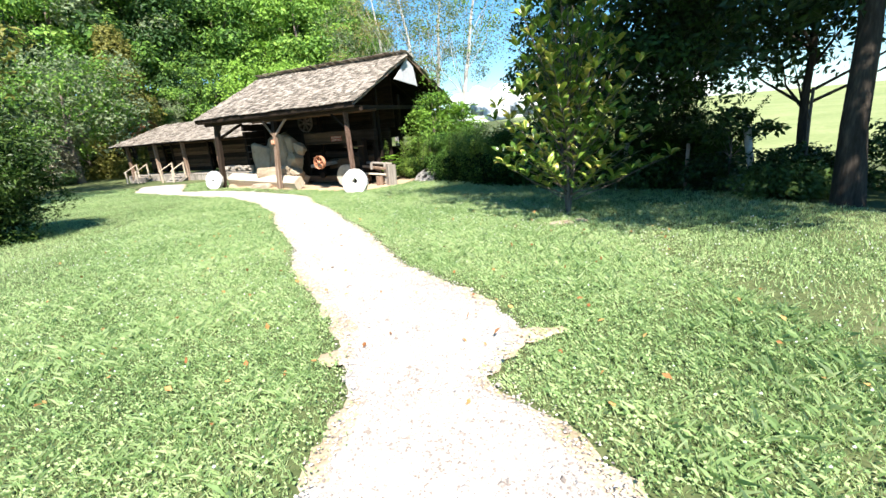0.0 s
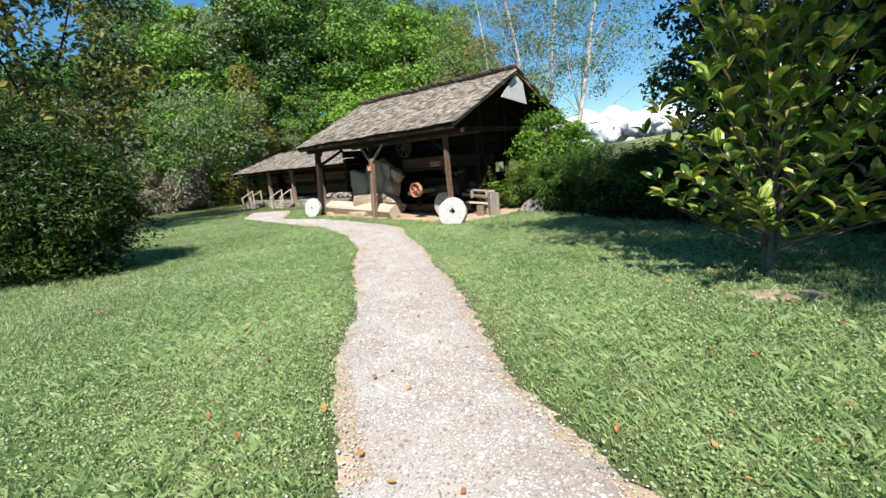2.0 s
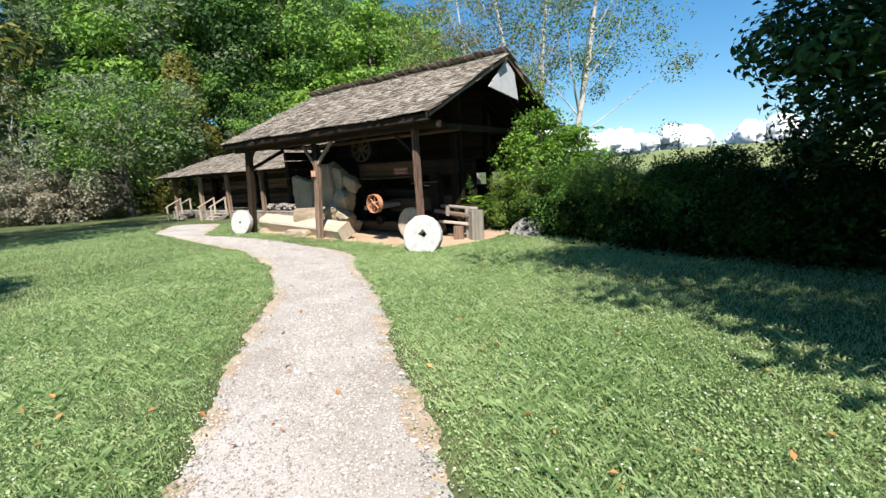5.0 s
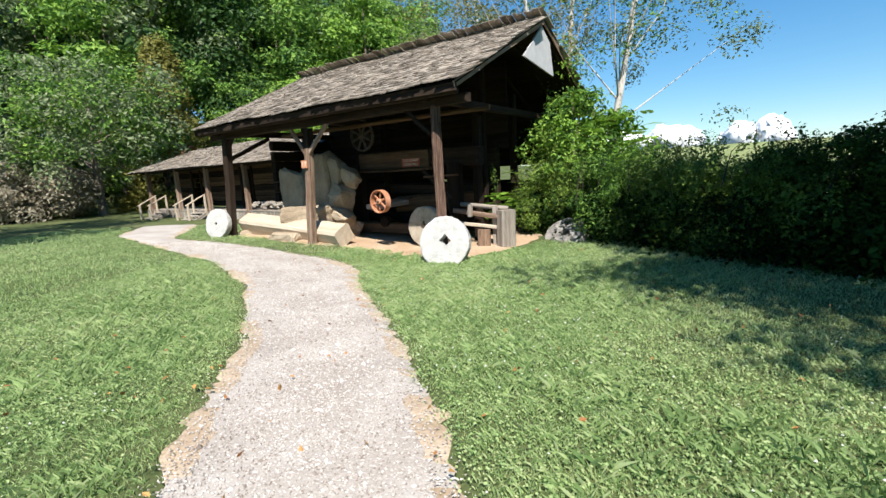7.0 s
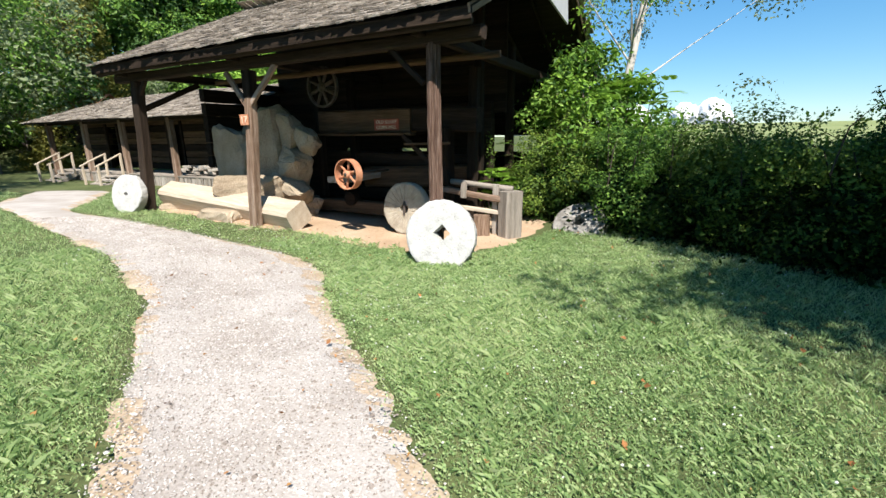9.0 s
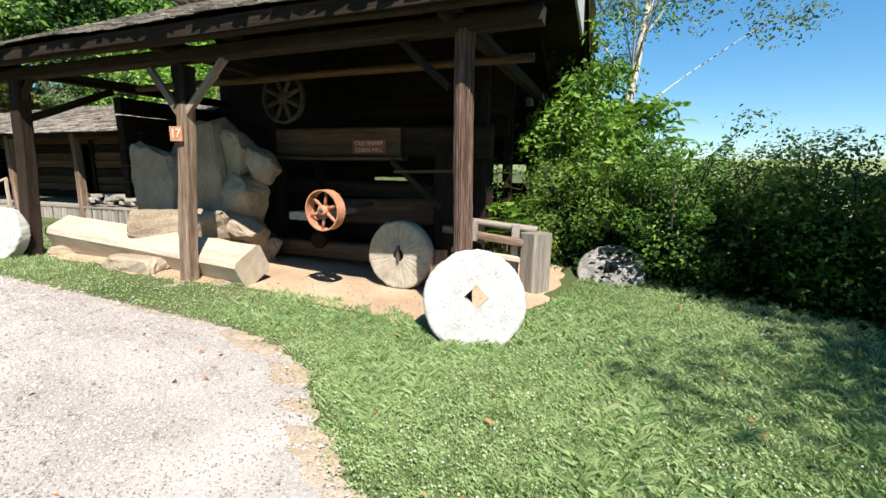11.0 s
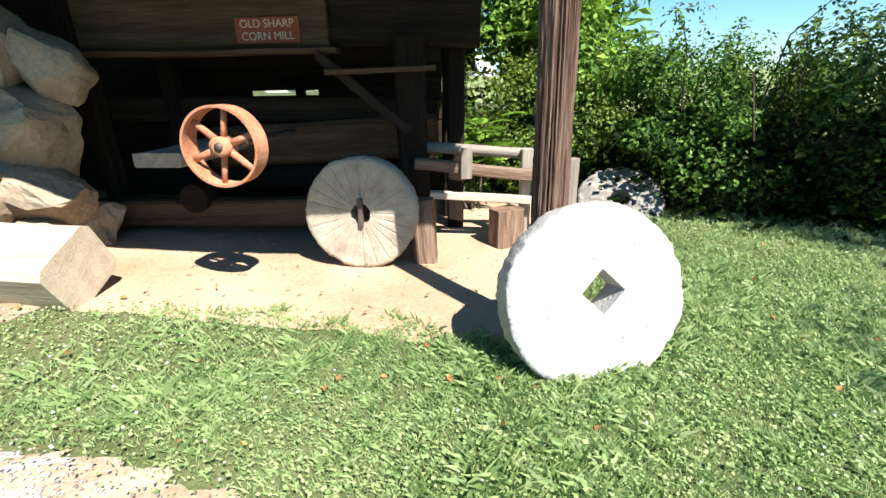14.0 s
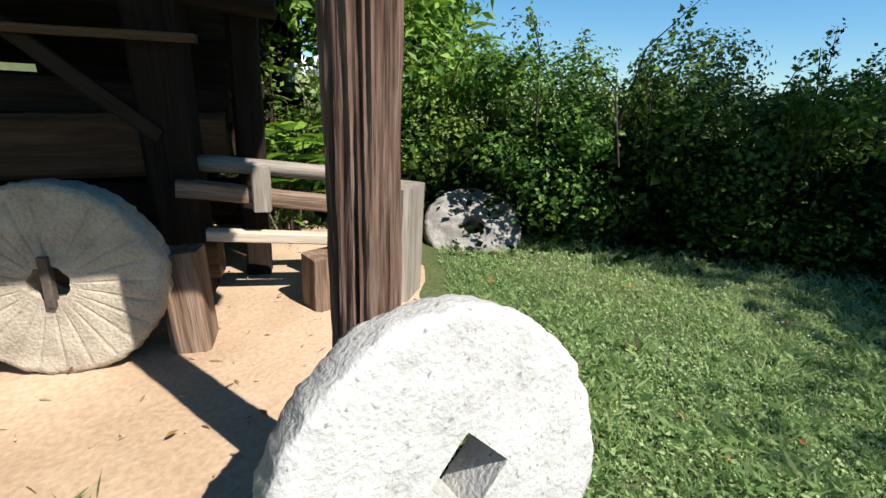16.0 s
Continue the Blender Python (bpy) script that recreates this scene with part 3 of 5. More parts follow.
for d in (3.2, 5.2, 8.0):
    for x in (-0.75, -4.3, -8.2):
        beam("post", (x, d, -1.25), (x, d, 2.5 + (1.6 if d == 3.2 else 0.6 if d == 5.2 else 0)), 0.2, 0.2, M_SHADED_DARKWOOD, mill)
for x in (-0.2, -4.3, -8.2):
    beam("tie_beam", (x, -0.3, 2.44), (x, 8.1, 2.44), 0.16, 0.18, M_SHADED_DARKWOOD, mill)
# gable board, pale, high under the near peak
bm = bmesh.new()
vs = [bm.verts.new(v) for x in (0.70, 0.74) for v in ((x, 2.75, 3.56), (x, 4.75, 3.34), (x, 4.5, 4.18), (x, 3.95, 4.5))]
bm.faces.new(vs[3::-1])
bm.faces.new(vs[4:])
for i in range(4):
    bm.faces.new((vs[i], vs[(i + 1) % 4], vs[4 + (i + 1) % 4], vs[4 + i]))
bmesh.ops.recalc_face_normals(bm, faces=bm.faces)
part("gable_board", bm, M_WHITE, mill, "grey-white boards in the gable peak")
# log walls at the back, with gaps, and a loft of boards, in shade-darkened timber
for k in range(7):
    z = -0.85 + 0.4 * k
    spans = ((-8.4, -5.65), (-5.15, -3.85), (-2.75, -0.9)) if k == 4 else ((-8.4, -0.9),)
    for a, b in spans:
        beam("chinking" if k == 4 else "wall_log", (a, 4.4, z - (0.13 if k == 4 else 0)), (b, 4.4, z - (0.13 if k == 4 else 0)), 0.2 if k == 4 else 0.24, 0.2 if k == 4 else 0.41, M_SHADED_DARKWOOD, mill, False, 0.008)
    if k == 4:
        beam("wall_log", (-8.4, 4.4, z + 0.05), (-0.9, 4.4, z + 0.05), 0.24, 0.34, M_SHADED_DARKWOOD, mill, False, 0.008)
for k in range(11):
    beam("loft_board", (-8.3, 4.5, 1.62 + 0.22 * k), (-0.6, 4.5, 1.62 + 0.22 * k), 0.06, 0.26, M_SHADED_DARKWOOD, mill, False, 0.002)
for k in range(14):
    beam("back_board", (-8.4, 7.9, -1.0 + 0.26 * k), (-6.0 if k in (6, 7) else -0.3, 7.9, -1.0 + 0.26 * k), 0.04, 0.27, M_SHADED_DARKWOOD, mill, False, 0.002)
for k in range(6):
    beam("side_log", (-8.45, 1.9, 0.3 + 0.36 * k), (-8.45, 5.4, 0.3 + 0.36 * k), 0.2, 0.33, M_SHADED_DARKWOOD, mill, False, 0.012)


# ---- things in the mill ----
def mill_at(s, d, z=None, rz=0, dz=0.0):
    w = B(s, d, 0)
    return MILL @ pose(-s, d, (ground_z(w.x, w.y) + dz) if z is None else z, 0, 0, rz)


# machine frame: big timbers carrying the mill
husk = thing("mill_husk", mill_at(0, 0, 0), "heavy dark timber husk carrying the old corn mill", "machine")
beam("box_beam", (-4.6, 2.4, 1.3), (-1.95, 2.4, 1.28), 0.3, 0.52, M_BEAMWOOD, husk, label="broad brown sawn timber")
beam("ledge", (-4.7, 2.2, 1.01), (-1.85, 2.2, 0.99), 0.2, 0.05, M_BEAMWOOD, husk)
beam("upper_log", (-1.95, 2.45, 1.3), (-0.4, 2.45, 1.26), 0.3, 0.5, M_SHADED_DARKWOOD, husk)
beam("upright", (-1.13, 2.3, -1.2), (-1.13, 2.3, 1.1), 0.3, 0.4, M_SHADED_DARKWOOD, husk)
beam("upright", (-0.7, 2.7, -1.2), (-0.62, 2.7, 2.3), 0.2, 0.2, M_SHADED_DARKWOOD, husk)
beam("upright", (-4.9, 2.6, -1.2), (-4.9, 2.6, 2.3), 0.2, 0.2, M_SHADED_DARKWOOD, husk)
beam("brace", (-2.05, 2.1, 0.95), (-1.15, 2.1, 0.2), 0.06, 0.1, M_SHADED_DARKWOOD, husk)
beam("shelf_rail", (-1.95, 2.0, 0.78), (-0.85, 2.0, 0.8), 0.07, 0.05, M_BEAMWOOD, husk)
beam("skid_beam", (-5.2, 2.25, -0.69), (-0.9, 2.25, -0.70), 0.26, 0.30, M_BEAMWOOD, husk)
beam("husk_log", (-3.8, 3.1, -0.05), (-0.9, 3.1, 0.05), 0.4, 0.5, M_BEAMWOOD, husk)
beam("husk_log", (-5.2, 3.3, 0.45), (-0.9, 3.3, 0.35), 0.3, 0.3, M_SHADED_DARKWOOD, husk)
beam("husk_log", (-5.2, 3.2, -0.45), (-0.9, 3.2, -0.45), 0.3, 0.3, M_SHADED_DARKWOOD, husk)
beam("cross_beam", (-3.6, 1.6, 0.0), (-3.5, 3.4, 0.02), 0.5, 0.14, M_GREYWOOD, husk)
V, F = lathe([(0, -0.1), (0.16, -0.1), (0.16, 0.1), (0, 0.1)], 20)
put("bearing", mesh_lists("bearing", V, F, M_SHADED_DARKWOOD), husk, pose(-3.6, 2.15, -0.5))
beam("sill_stub", (-0.95, 1.52, -1.2), (-1.0, 1.6, -0.42), 0.22, 0.3, M_OLDWOOD, husk)


def spoked_wheel(name, m, radius, width, spokes, mat, label, rim=0.02, shaft=0.6):
    w = thing(name, m, label, "wheel")
    h = width / 2
    V, F = lathe([(radius, -h), (radius, h), (radius - rim, h), (radius - rim, -h), (radius, -h)], 40)
    put("rim", mesh_lists("rim", V, F, mat, False), w)
    hub = radius * 0.25
    V, F = lathe([(hub * 0.45, -h), (hub, -h), (hub, h * 0.6), (hub * 0.45, h * 0.6), (hub * 0.45, -h)], 20)
    put("hub", mesh_lists("hub", V, F, mat, True), w)
    V, F = lathe([(0.0, -h * 1.1), (hub * 0.42, -h * 1.1), (hub * 0.42, shaft), (0, shaft)], 14)
    put("shaft", mesh_lists("shaft", V, F, M_IRON, True), w)
    for k in range(spokes):
        a = 2 * math.pi * k / spokes + 0.35
        c, s = math.cos(a), math.sin(a)
        beam("spoke", (c * hub * 0.8, -h * 0.1, s * hub * 0.8), (c * (radius - rim), -h * 0.1, s * (radius - rim)), radius * 0.15, radius * 0.2, mat, w, True, 0.004, 0.8)
    return w


spoked_wheel("pulley_wheel", MILL @ pose(-2.35, 0.6, 0.24, 0, 0, -4), 0.295, 0.17, 6, M_RUST, "rusty cast-iron belt pulley with six spokes", 0.018, 1.2)
fly = spoked_wheel("flywheel", MILL @ pose(-4.25, 2.1, 2.08, 0, 0, 0), 0.46, 0.08, 8, M_IRON, "dark spoked iron wheel hung under the roof", 0.05, 0.5)


def millstone(name, m, radius, thick, mat, label, hole, square, furrows=0, seed=0, off=(0, 0)):
    """A disc round local y with a worn rim and an eye cut through it."""
    st = thing(name, m, label, "millstone")
    n, t = 144, thick / 2
    rings = [(1.0, 0.75), (0.985, 0.93), (0.93, 1.0), (0.8, 1.0), (0.6, 1.0), (0.42, 1.0)]
    V, F = [], []

    def eye(a):
        if square:
            a2 = a % (math.pi / 2) - math.pi / 4
            return hole / math.cos(a2)
        return hole * (1 + 0.12 * rnd(math.cos(a) * 2, math.sin(a) * 2, seed))

    prof = [(r, -k) for r, k in rings[::-1]] + [(1.0, -0.3), (1.0, 0.3)] + [(r, k) for r, k in rings]
    prof = [("e", -1.0)] + prof + [("e", 1.0)]
    for r, k in prof:
        for i in range(n):
            a = 2 * math.pi * i / n
            c, s = math.cos(a), math.sin(a)
            if r == "e":
                rr = eye(a)
            else:
                rr = max(radius * r, eye(a) * 1.05 if r < 0.5 else 0) * (1 + 0.022 * rnd(c * 2.2, s * 2.2, seed + 1) + ((0.026 * rnd(c * 7, s * 7, seed + k * 3) + 0.02 * rnd(c * 17, s * 17, seed + k * 3)) if r > 0.9 else 0))
            y = t * k + 0.006 * rnd(c * rr * 9, s * rr * 9, seed + k)
            if furrows and r != "e" and 0.4 < r < 0.95 and i % max(1, n // furrows) == 0:
                y -= math.copysign(0.006, k)
            k0 = 0 if r == "e" else min(1, max(0, (r - 0.3) / 0.6))
            V.append((rr * c + off[0] * k0, y, rr * s + off[1] * k0))
    for j in range(len(prof) - 1):
        for i in range(n):
            a, b = j * n + i, j * n + (i + 1) % n
            F.append((a, b, b + n, a + n))
    j = (len(prof) - 1) * n
    for i in range(n):
        F.append((j + i, j + (i + 1) % n, (i + 1) % n, i))
    disc = mesh_lists("stone_disc", V, F, mat, False)
    for q in disc.polygons:
        q.use_smooth = 4 <= q.index // n <= len(prof) - 6  # only the worn rim is soft
    put("stone_disc", disc, st)
    return st


# white stone leaning on the near post
white = millstone("millstone", MILL @ pose(0.195, -0.235, -0.535, -13, 0, 13), 0.555, 0.2, M_STONE, "white-grey millstone with square eye leaning on a post", 0.096, True, 0, 3, (-0.03, -0.045))
grey = millstone("millstone", MILL @ pose(-1.55, 1.42, -0.5, -5, 0, -2), 0.535, 0.2, M_STONE2, "grey-brown furrowed millstone leaning on the mill frame", 0.095, False, 24, 8)
beam("eye_bar", (-0.0, -0.115, 0.15), (0.0, -0.115, -0.12), 0.045, 0.05, M_IRON, grey)
left = millstone("millstone", MILL @ pose(-8.55, -0.3, -0.36, -12, 0, 12), 0.48, 0.2, M_STONE, "pale small-eyed millstone leaning on the far post", 0.05, True, 0, 12)
rock = millstone("millstone", pose(-0.55, 21.2, -0.99, -52, 0, -40), 0.56, 0.42, M_LICHEN, "lichen-spotted thick old millstone lying in the grass", 0.13, False, 0, 21)


def boulder(name, m, size, label, mat, seed, parent=None, flat=0.0):
    """A broken block of stone: a cube cut by random planes, roughened."""
    r = random.Random(seed)
    bm = bmesh.new()
    bmesh.ops.create_cube(bm, size=1.0)
    for k in range(9):
        n = Vector((r.uniform(-1, 1), r.uniform(-1, 1), r.uniform(-1, 1))).normalized()
        geom = bm.verts[:] + bm.edges[:] + bm.faces[:]
        res = bmesh.ops.bisect_plane(bm, geom=geom, plane_co=n * r.uniform(0.46, 0.62), plane_no=n, clear_outer=True)
        edges = [e for e in res["geom_cut"] if isinstance(e, bmesh.types.BMEdge)]
        if edges:
            bmesh.ops.contextual_create(bm, geom=edges)
    bmesh.ops.triangulate(bm, faces=bm.faces)
    bmesh.ops.subdivide_edges(bm, edges=bm.edges, cuts=4, use_grid_fill=True)
    for _ in range(2):
        bmesh.ops.smooth_vert(bm, verts=bm.verts, factor=0.5, use_axis_x=True, use_axis_y=True, use_axis_z=True)
    for v in bm.verts:
        p = v.co
        g = 1 + 0.10 * rnd(p.x * 3, p.y * 3, p.z * 3 + seed) + 0.05 * rnd(p.x * 8, p.y * 8, p.z * 8 + seed) + 0.025 * rnd(p.x * 20, p.y * 20, p.z * 20 + seed)
        v.co = Vector((p.x * size[0] * g, p.y * size[1] * g, p.z * size[2] * g))
    ob = part(name, bm, mat, parent, "", m)
    if not parent:
        tagged(ob, label, "stone")
    return ob


# the great slab pile beside the middle post
pile = thing("stone_pile", MILL, "leaning stack of huge tan sandstone slabs", "stone pile")
for k, (s, d, z, sx, sy, sz, ry) in enumerate([(6.9, 1.9, 0.2, 1.5, 0.8, 1.9, 12), (5.7, 1.8, 0.42, 1.6, 0.7, 2.25, -8), (5.0, 1.75, 0.3, 0.95, 0.7, 0.95, 25), (5.15, 1.85, 1.1, 1.0, 0.6, 0.8, 10), (4.9, 1.65, -0.2, 1.0, 0.7, 0.5, 22), (4.5, 1.9, 0.85, 0.55, 0.5, 0.5, 30), (5.8, 1.9, -0.75, 2.6, 0.9, 0.7, 3)]):
    boulder("slab", pose(-s + 0.12, d - 0.3, z, 0, ry, (k * 37) % 17 - 8), (sx, sy, sz), "", M_BOULDER, 30 + k, pile)

# hewn log bench on rubble
bench = thing("log_bench", MILL @ pose(-5.85, 0.4, 0), "bleached hewn log bench resting on rough stones", "bench")
V, F = bar(4.7, 0.56, 0.5, False, 12, 0.012, 77)
put("hewn_log", mesh_lists("hewn_log", V, F, M_PALEWOOD), bench, along((-2.4, 0.1, -0.42), (2.3, 0.0, -0.66)) @ pose(0, 0, 0, 28, 0, 0))
for k, (s, d, z, sz) in enumerate([(5.7, 0.08, -0.76, (1.15, 0.5, 0.34)), (5.45, 0.75, -0.2, (1.6, 0.55, 0.62)), (8.0, 0.5, -0.78, (0.7, 0.5, 0.3)), (4.0, 0.35, -0.98, (0.6, 0.45, 0.26)), (4.45, -0.25, -0.93, (0.4, 0.3, 0.16))]):
    boulder("rough_stone", MILL @ pose(-s, d, z, 0, 0, k * 23), sz, "rough tan sandstone block under the log bench", M_BOULDER, 60 + k)

# stump, rails and block at the near end
w = B(-0.43, 2.12, 0)
stump = beam("stump_post", (w.x, w.y, -1.3), (w.x + 0.01, w.y, -0.13), 0.4, 0.34, M_GREYWOOD, None, False, 0.012, roll=30)
tagged(stump, "weathered grey cut-off post standing in the ground", "post")
rails = thing("rail_fence", MILL, "short split-rail fence at the end of the mill", "fence")
beam("rail", (-1.1, 2.1, -0.15), (0.3, 2.05, -0.29), 0.1, 0.12, M_OLDWOOD, rails)
beam("rail", (-0.95, 2.12, -0.49), (0.3, 2.06, -0.57), 0.1, 0.08, M_PALEWOOD, rails)
beam("rail", (-1.1, 2.3, 0.0), (0.42, 2.25, -0.1), 0.12, 0.12, M_GREYWOOD, rails, True)
beam("rail_post", (-0.55, 2.03, -0.3), (-0.55, 2.03, 0.02), 0.12, 0.07, M_GREYWOOD, rails)
beam("rail_post", (0.1, 2.18, -1.15), (0.1, 2.18, -0.02), 0.12, 0.1, M_GREYWOOD, rails)
blk = beam("wood_block", tuple(B(0.12, 1.97, -1.1)), tuple(B(0.12, 1.97, -0.62)), 0.32, 0.26, M_OLDWOOD)
tagged(blk, "squat brown wooden block on the earth floor", "block")


# ---- signs ----
def sign_board(name, m, w, h, lines, size, label, mat):
    sg = thing(name, m, label, "sign")
    V, F = bar(w, 0.02, h, False, 3, 0.002, 5)
    put("board", mesh_lists("board", V, F, mat), sg, pose(-w / 2, 0, 0))
    for k, text in enumerate(lines):
        cu = bpy.data.curves.new("lettering", "FONT")
        cu.body, cu.size, cu.align_x, cu.align_y, cu.extrude = text, size, "CENTER", "CENTER", 0.003
        cu.materials.append(M_LETTER)
        ob = new("lettering", cu)
        ob.parent = sg
        ob.matrix_basis = pose(0, -0.014, (len(lines) - 1) * size * 0.55 - k * size * 1.1, 90, 0, 0)
    return sg


sign_board("sign_board", MILL @ pose(-2.56, 2.23, 1.2), 0.66, 0.24, ["OLD SHARP", "CORN MILL"], 0.105, "dark red board lettered in cream on a timber", M_RED)
sign_board("number_sign", MILL @ pose(-4.24, -0.14, 1.29, 0, 0, 8), 0.2, 0.2, ["17"], 0.17, "small faded red number board on the middle post", M_RUST)


# ---- the long cabin beyond ----
def build_cabin():
    cab = thing("log_cabin", MILL, "long low log cabin with porch and shake roof", "cabin")
    s0, s1 = 9.6, 23.6
    eave, ridge = Vector((0, 3.1, 1.72)), Vector((0, 7.2, 3.05))
    run, sl = (ridge - eave).length, math.atan2(ridge.z - eave.z, ridge.y - eave.y)
    roof = beam("roof", (-s1, 7.2, 2.96), (-s0, 7.2, 2.96), 0.1, 0.1, M_SHADED_DARKWOOD, cab, label="grey shake roof")
    rinv = roof.matrix_basis.inverted()
    for sg in (1, -1):
        for k in range(8):
            u = run * (k + 0.5) / 8
            y = eave.y + u * math.cos(sl) if sg == 1 else 2 * ridge.y - eave.y - u * math.cos(sl)
            V, F = bar(s1 - s0, run / 8 + 0.01, 0.03, False, 4, 0.003, k)
            put("deck_board", mesh_lists("deck_board", V, F, M_SHADED_DARKWOOD), roof, rinv @ pose(-s1, y, eave.z + u * math.sin(sl) - 0.03, sg * math.degrees(sl), 0, 0))
    lay_shakes(-s1, -s0, run, 0.24, lambda x, u: rinv @ pose(x, eave.y - 0.05 + u * math.cos(sl), eave.z + u * math.sin(sl) + 0.06 * rnd(x * 0.3, 8, 2), math.degrees(sl), 0, 0), roof, 0, 9)
    for s in (22.85, 19.6, 16.6, 13.3, 10.4):
        beam("porch_post", (-s, 3.8, -1.0), (-s, 3.8, 1.75), 0.2, 0.2, M_OLDWOOD, cab)
    beam("porch_plate", (-s1 + 0.1, 3.8, 1.72), (-s0, 3.8, 1.72), 0.16, 0.18, M_SHADED_DARKWOOD, cab)
    for k in range(6):
        beam("deck_plank", (-s1 + 0.2, 3.85 + 0.28 * k, -0.4), (-s0, 3.85 + 0.28 * k, -0.4), 0.27, 0.06, M_GREYWOOD, cab)
    r = random.Random(3)
    for k in range(92):
        s = 10.2 + 0.145 * k
        beam("picket", (-s, 3.74, -0.9), (-s + r.uniform(-0.02, 0.02), 3.74, -0.42 + r.uniform(-0.03, 0.02)), 0.1, 0.03, M_GREYWOOD, cab, seg=1)
    # log walls with two door openings
    for k in range(8):
        z = -0.2 + 0.27 * k
        spans = ((-23.3, -21.4), (-20.4, -16.4), (-15.4, -10.2)) if k < 7 else ((-23.3, -10.2),)
        for a, b in spans:
            # Every third log takes the darker timber, putting porch shade in colour.
            beam("wall_log", (a, 5.6, z), (b, 5.6, z), 0.2, 0.25, M_BEAMWOOD if k % 3 else M_SHADED_DARKWOOD, cab, False, 0.014, seg=6)
        for x in (-23.3, -10.2):
            beam("end_log", (x, 5.6, z), (x, 9.0, z), 0.2, 0.25, M_SHADED_DARKWOOD, cab, False, 0.012, seg=4)
    for a in (-21.4, -20.4, -16.4, -15.4):
        beam("door_jamb", (a, 5.48, -0.4), (a, 5.48, 1.7), 0.14, 0.1, M_SHADED_DARKWOOD, cab)
    beam("back_wall", (-23.4, 9.0, 0.7), (-10.2, 9.0, 0.7), 0.2, 2.4, M_SHADED_DARKWOOD, cab)
    for s, dx in ((21.2, 1), (17.2, 1)):
        st = thing("porch_steps", MILL @ pose(-s, 3.55, 0), "grey plank steps with pale pole handrails", "steps")
        for k in range(3):
            beam("tread", (-0.6, -0.28 * k, -0.5 - 0.13 * k), (0.6, -0.28 * k, -0.5 - 0.13 * k), 0.28, 0.05, M_GREYWOOD, st)
        for x in (-0.6, 0.6):
            beam("stringer", (x, 0.1, -0.45), (x, -0.8, -0.95), 0.05, 0.16, M_GREYWOOD, st)
            beam("rail_post", (x, 0.0, -0.6), (x, 0.0, 0.42), 0.08, 0.08, M_PALEWOOD, st)
            beam("rail_post", (x, -0.85, -1.0), (x, -0.85, -0.02), 0.08, 0.08, M_PALEWOOD, st)
            beam("handrail", (x, 0.05, 0.42), (x, -0.95, -0.06), 0.07, 0.07, M_PALEWOOD, st, True)
    wood = thing("firewood_heap", MILL @ pose(-12.2, 3.95, -0.3), "heap of split grey firewood on the porch edge", "firewood")
    for k in range(26):
        a = Vector((r.uniform(-1.1, 1.1), r.uniform(-0.1, 0.5), 0.06 + 0.09 * (k // 9)))
        ang = r.uniform(-0.6, 0.6)
        beam("split_log", a, a + Vector((0.45 * math.cos(ang), 0.45 * math.sin(ang), r.uniform(-0.04, 0.06))), 0.11, 0.1, M_GREYWOOD, wood, seg=2)
    far = thing("far_cabin", MILL @ pose(-31.5, 9.5, 0), "distant cabin with a rusty metal roof", "cabin")
    for sg in (1, -1):
        for k in range(14):
            beam("roof_sheet", (-2.6 + 0.4 * k, -2.2 * sg, 2.0), (-2.6 + 0.4 * k, 0, 3.75), 0.39, 0.02, M_RUST if k % 5 else M_WHITE, far, seg=2)
    for k in range(10):
        beam("wall_log", (-2.6, -1.9, -0.9 + 0.29 * k), (2.8, -1.9, -0.9 + 0.29 * k), 0.2, 0.28, M_SHADED_DARKWOOD, far, seg=3)
    shed = thing("far_shed", pose(-36.5, 41.0, ground_z(-36.5, 41), 0, 0, -35), "small open shed among the trees", "shed")
    for x in (-2.6, 0, 2.6):
        for y in (-1.6, 1.6):
            beam("post", (x, y, -0.1), (x, y, 2.1), 0.16, 0.16, M_GREYWOOD, shed)
    for sg in (1, -1):
        for k in range(7):
            beam("roof_board", (-3.1, sg * (2.1 - 0.3 * k), 2.0 + 0.19 * k), (3.1, sg * (2.1 - 0.3 * k), 2.0 + 0.19 * k), 0.34, 0.04, M_GREYWOOD, shed, seg=3, roll=-sg * 32)
    beam("back_wall", (-2.6, 1.6, 1.0), (2.6, 1.6, 1.0), 0.1, 2.0, M_SHADED_DARKWOOD, shed)
    beam("side_board", (0.6, -1.6, 0.5), (2.5, -1.6, 0.5), 0.06, 1.0, M_PALEWOOD, shed)


build_cabin()


# ---- trees and shrubs ----
def clumps(rng, n, radii, low=-1.0, ragged=0.25):
    """Centres of leaf clumps, mostly near the outside of an uneven crown."""
    d = rng.normal(size=(n, 3))
    d /= np.linalg.norm(d, axis=1)[:, None]
    d = d[d[:, 2] > low]
    rr = rng.uniform(0.45, 1.0, len(d)) ** 0.6 * (1 + ragged * rng.uniform(-1, 1, len(d)))
    return d * rr[:, None] * np.array(radii)


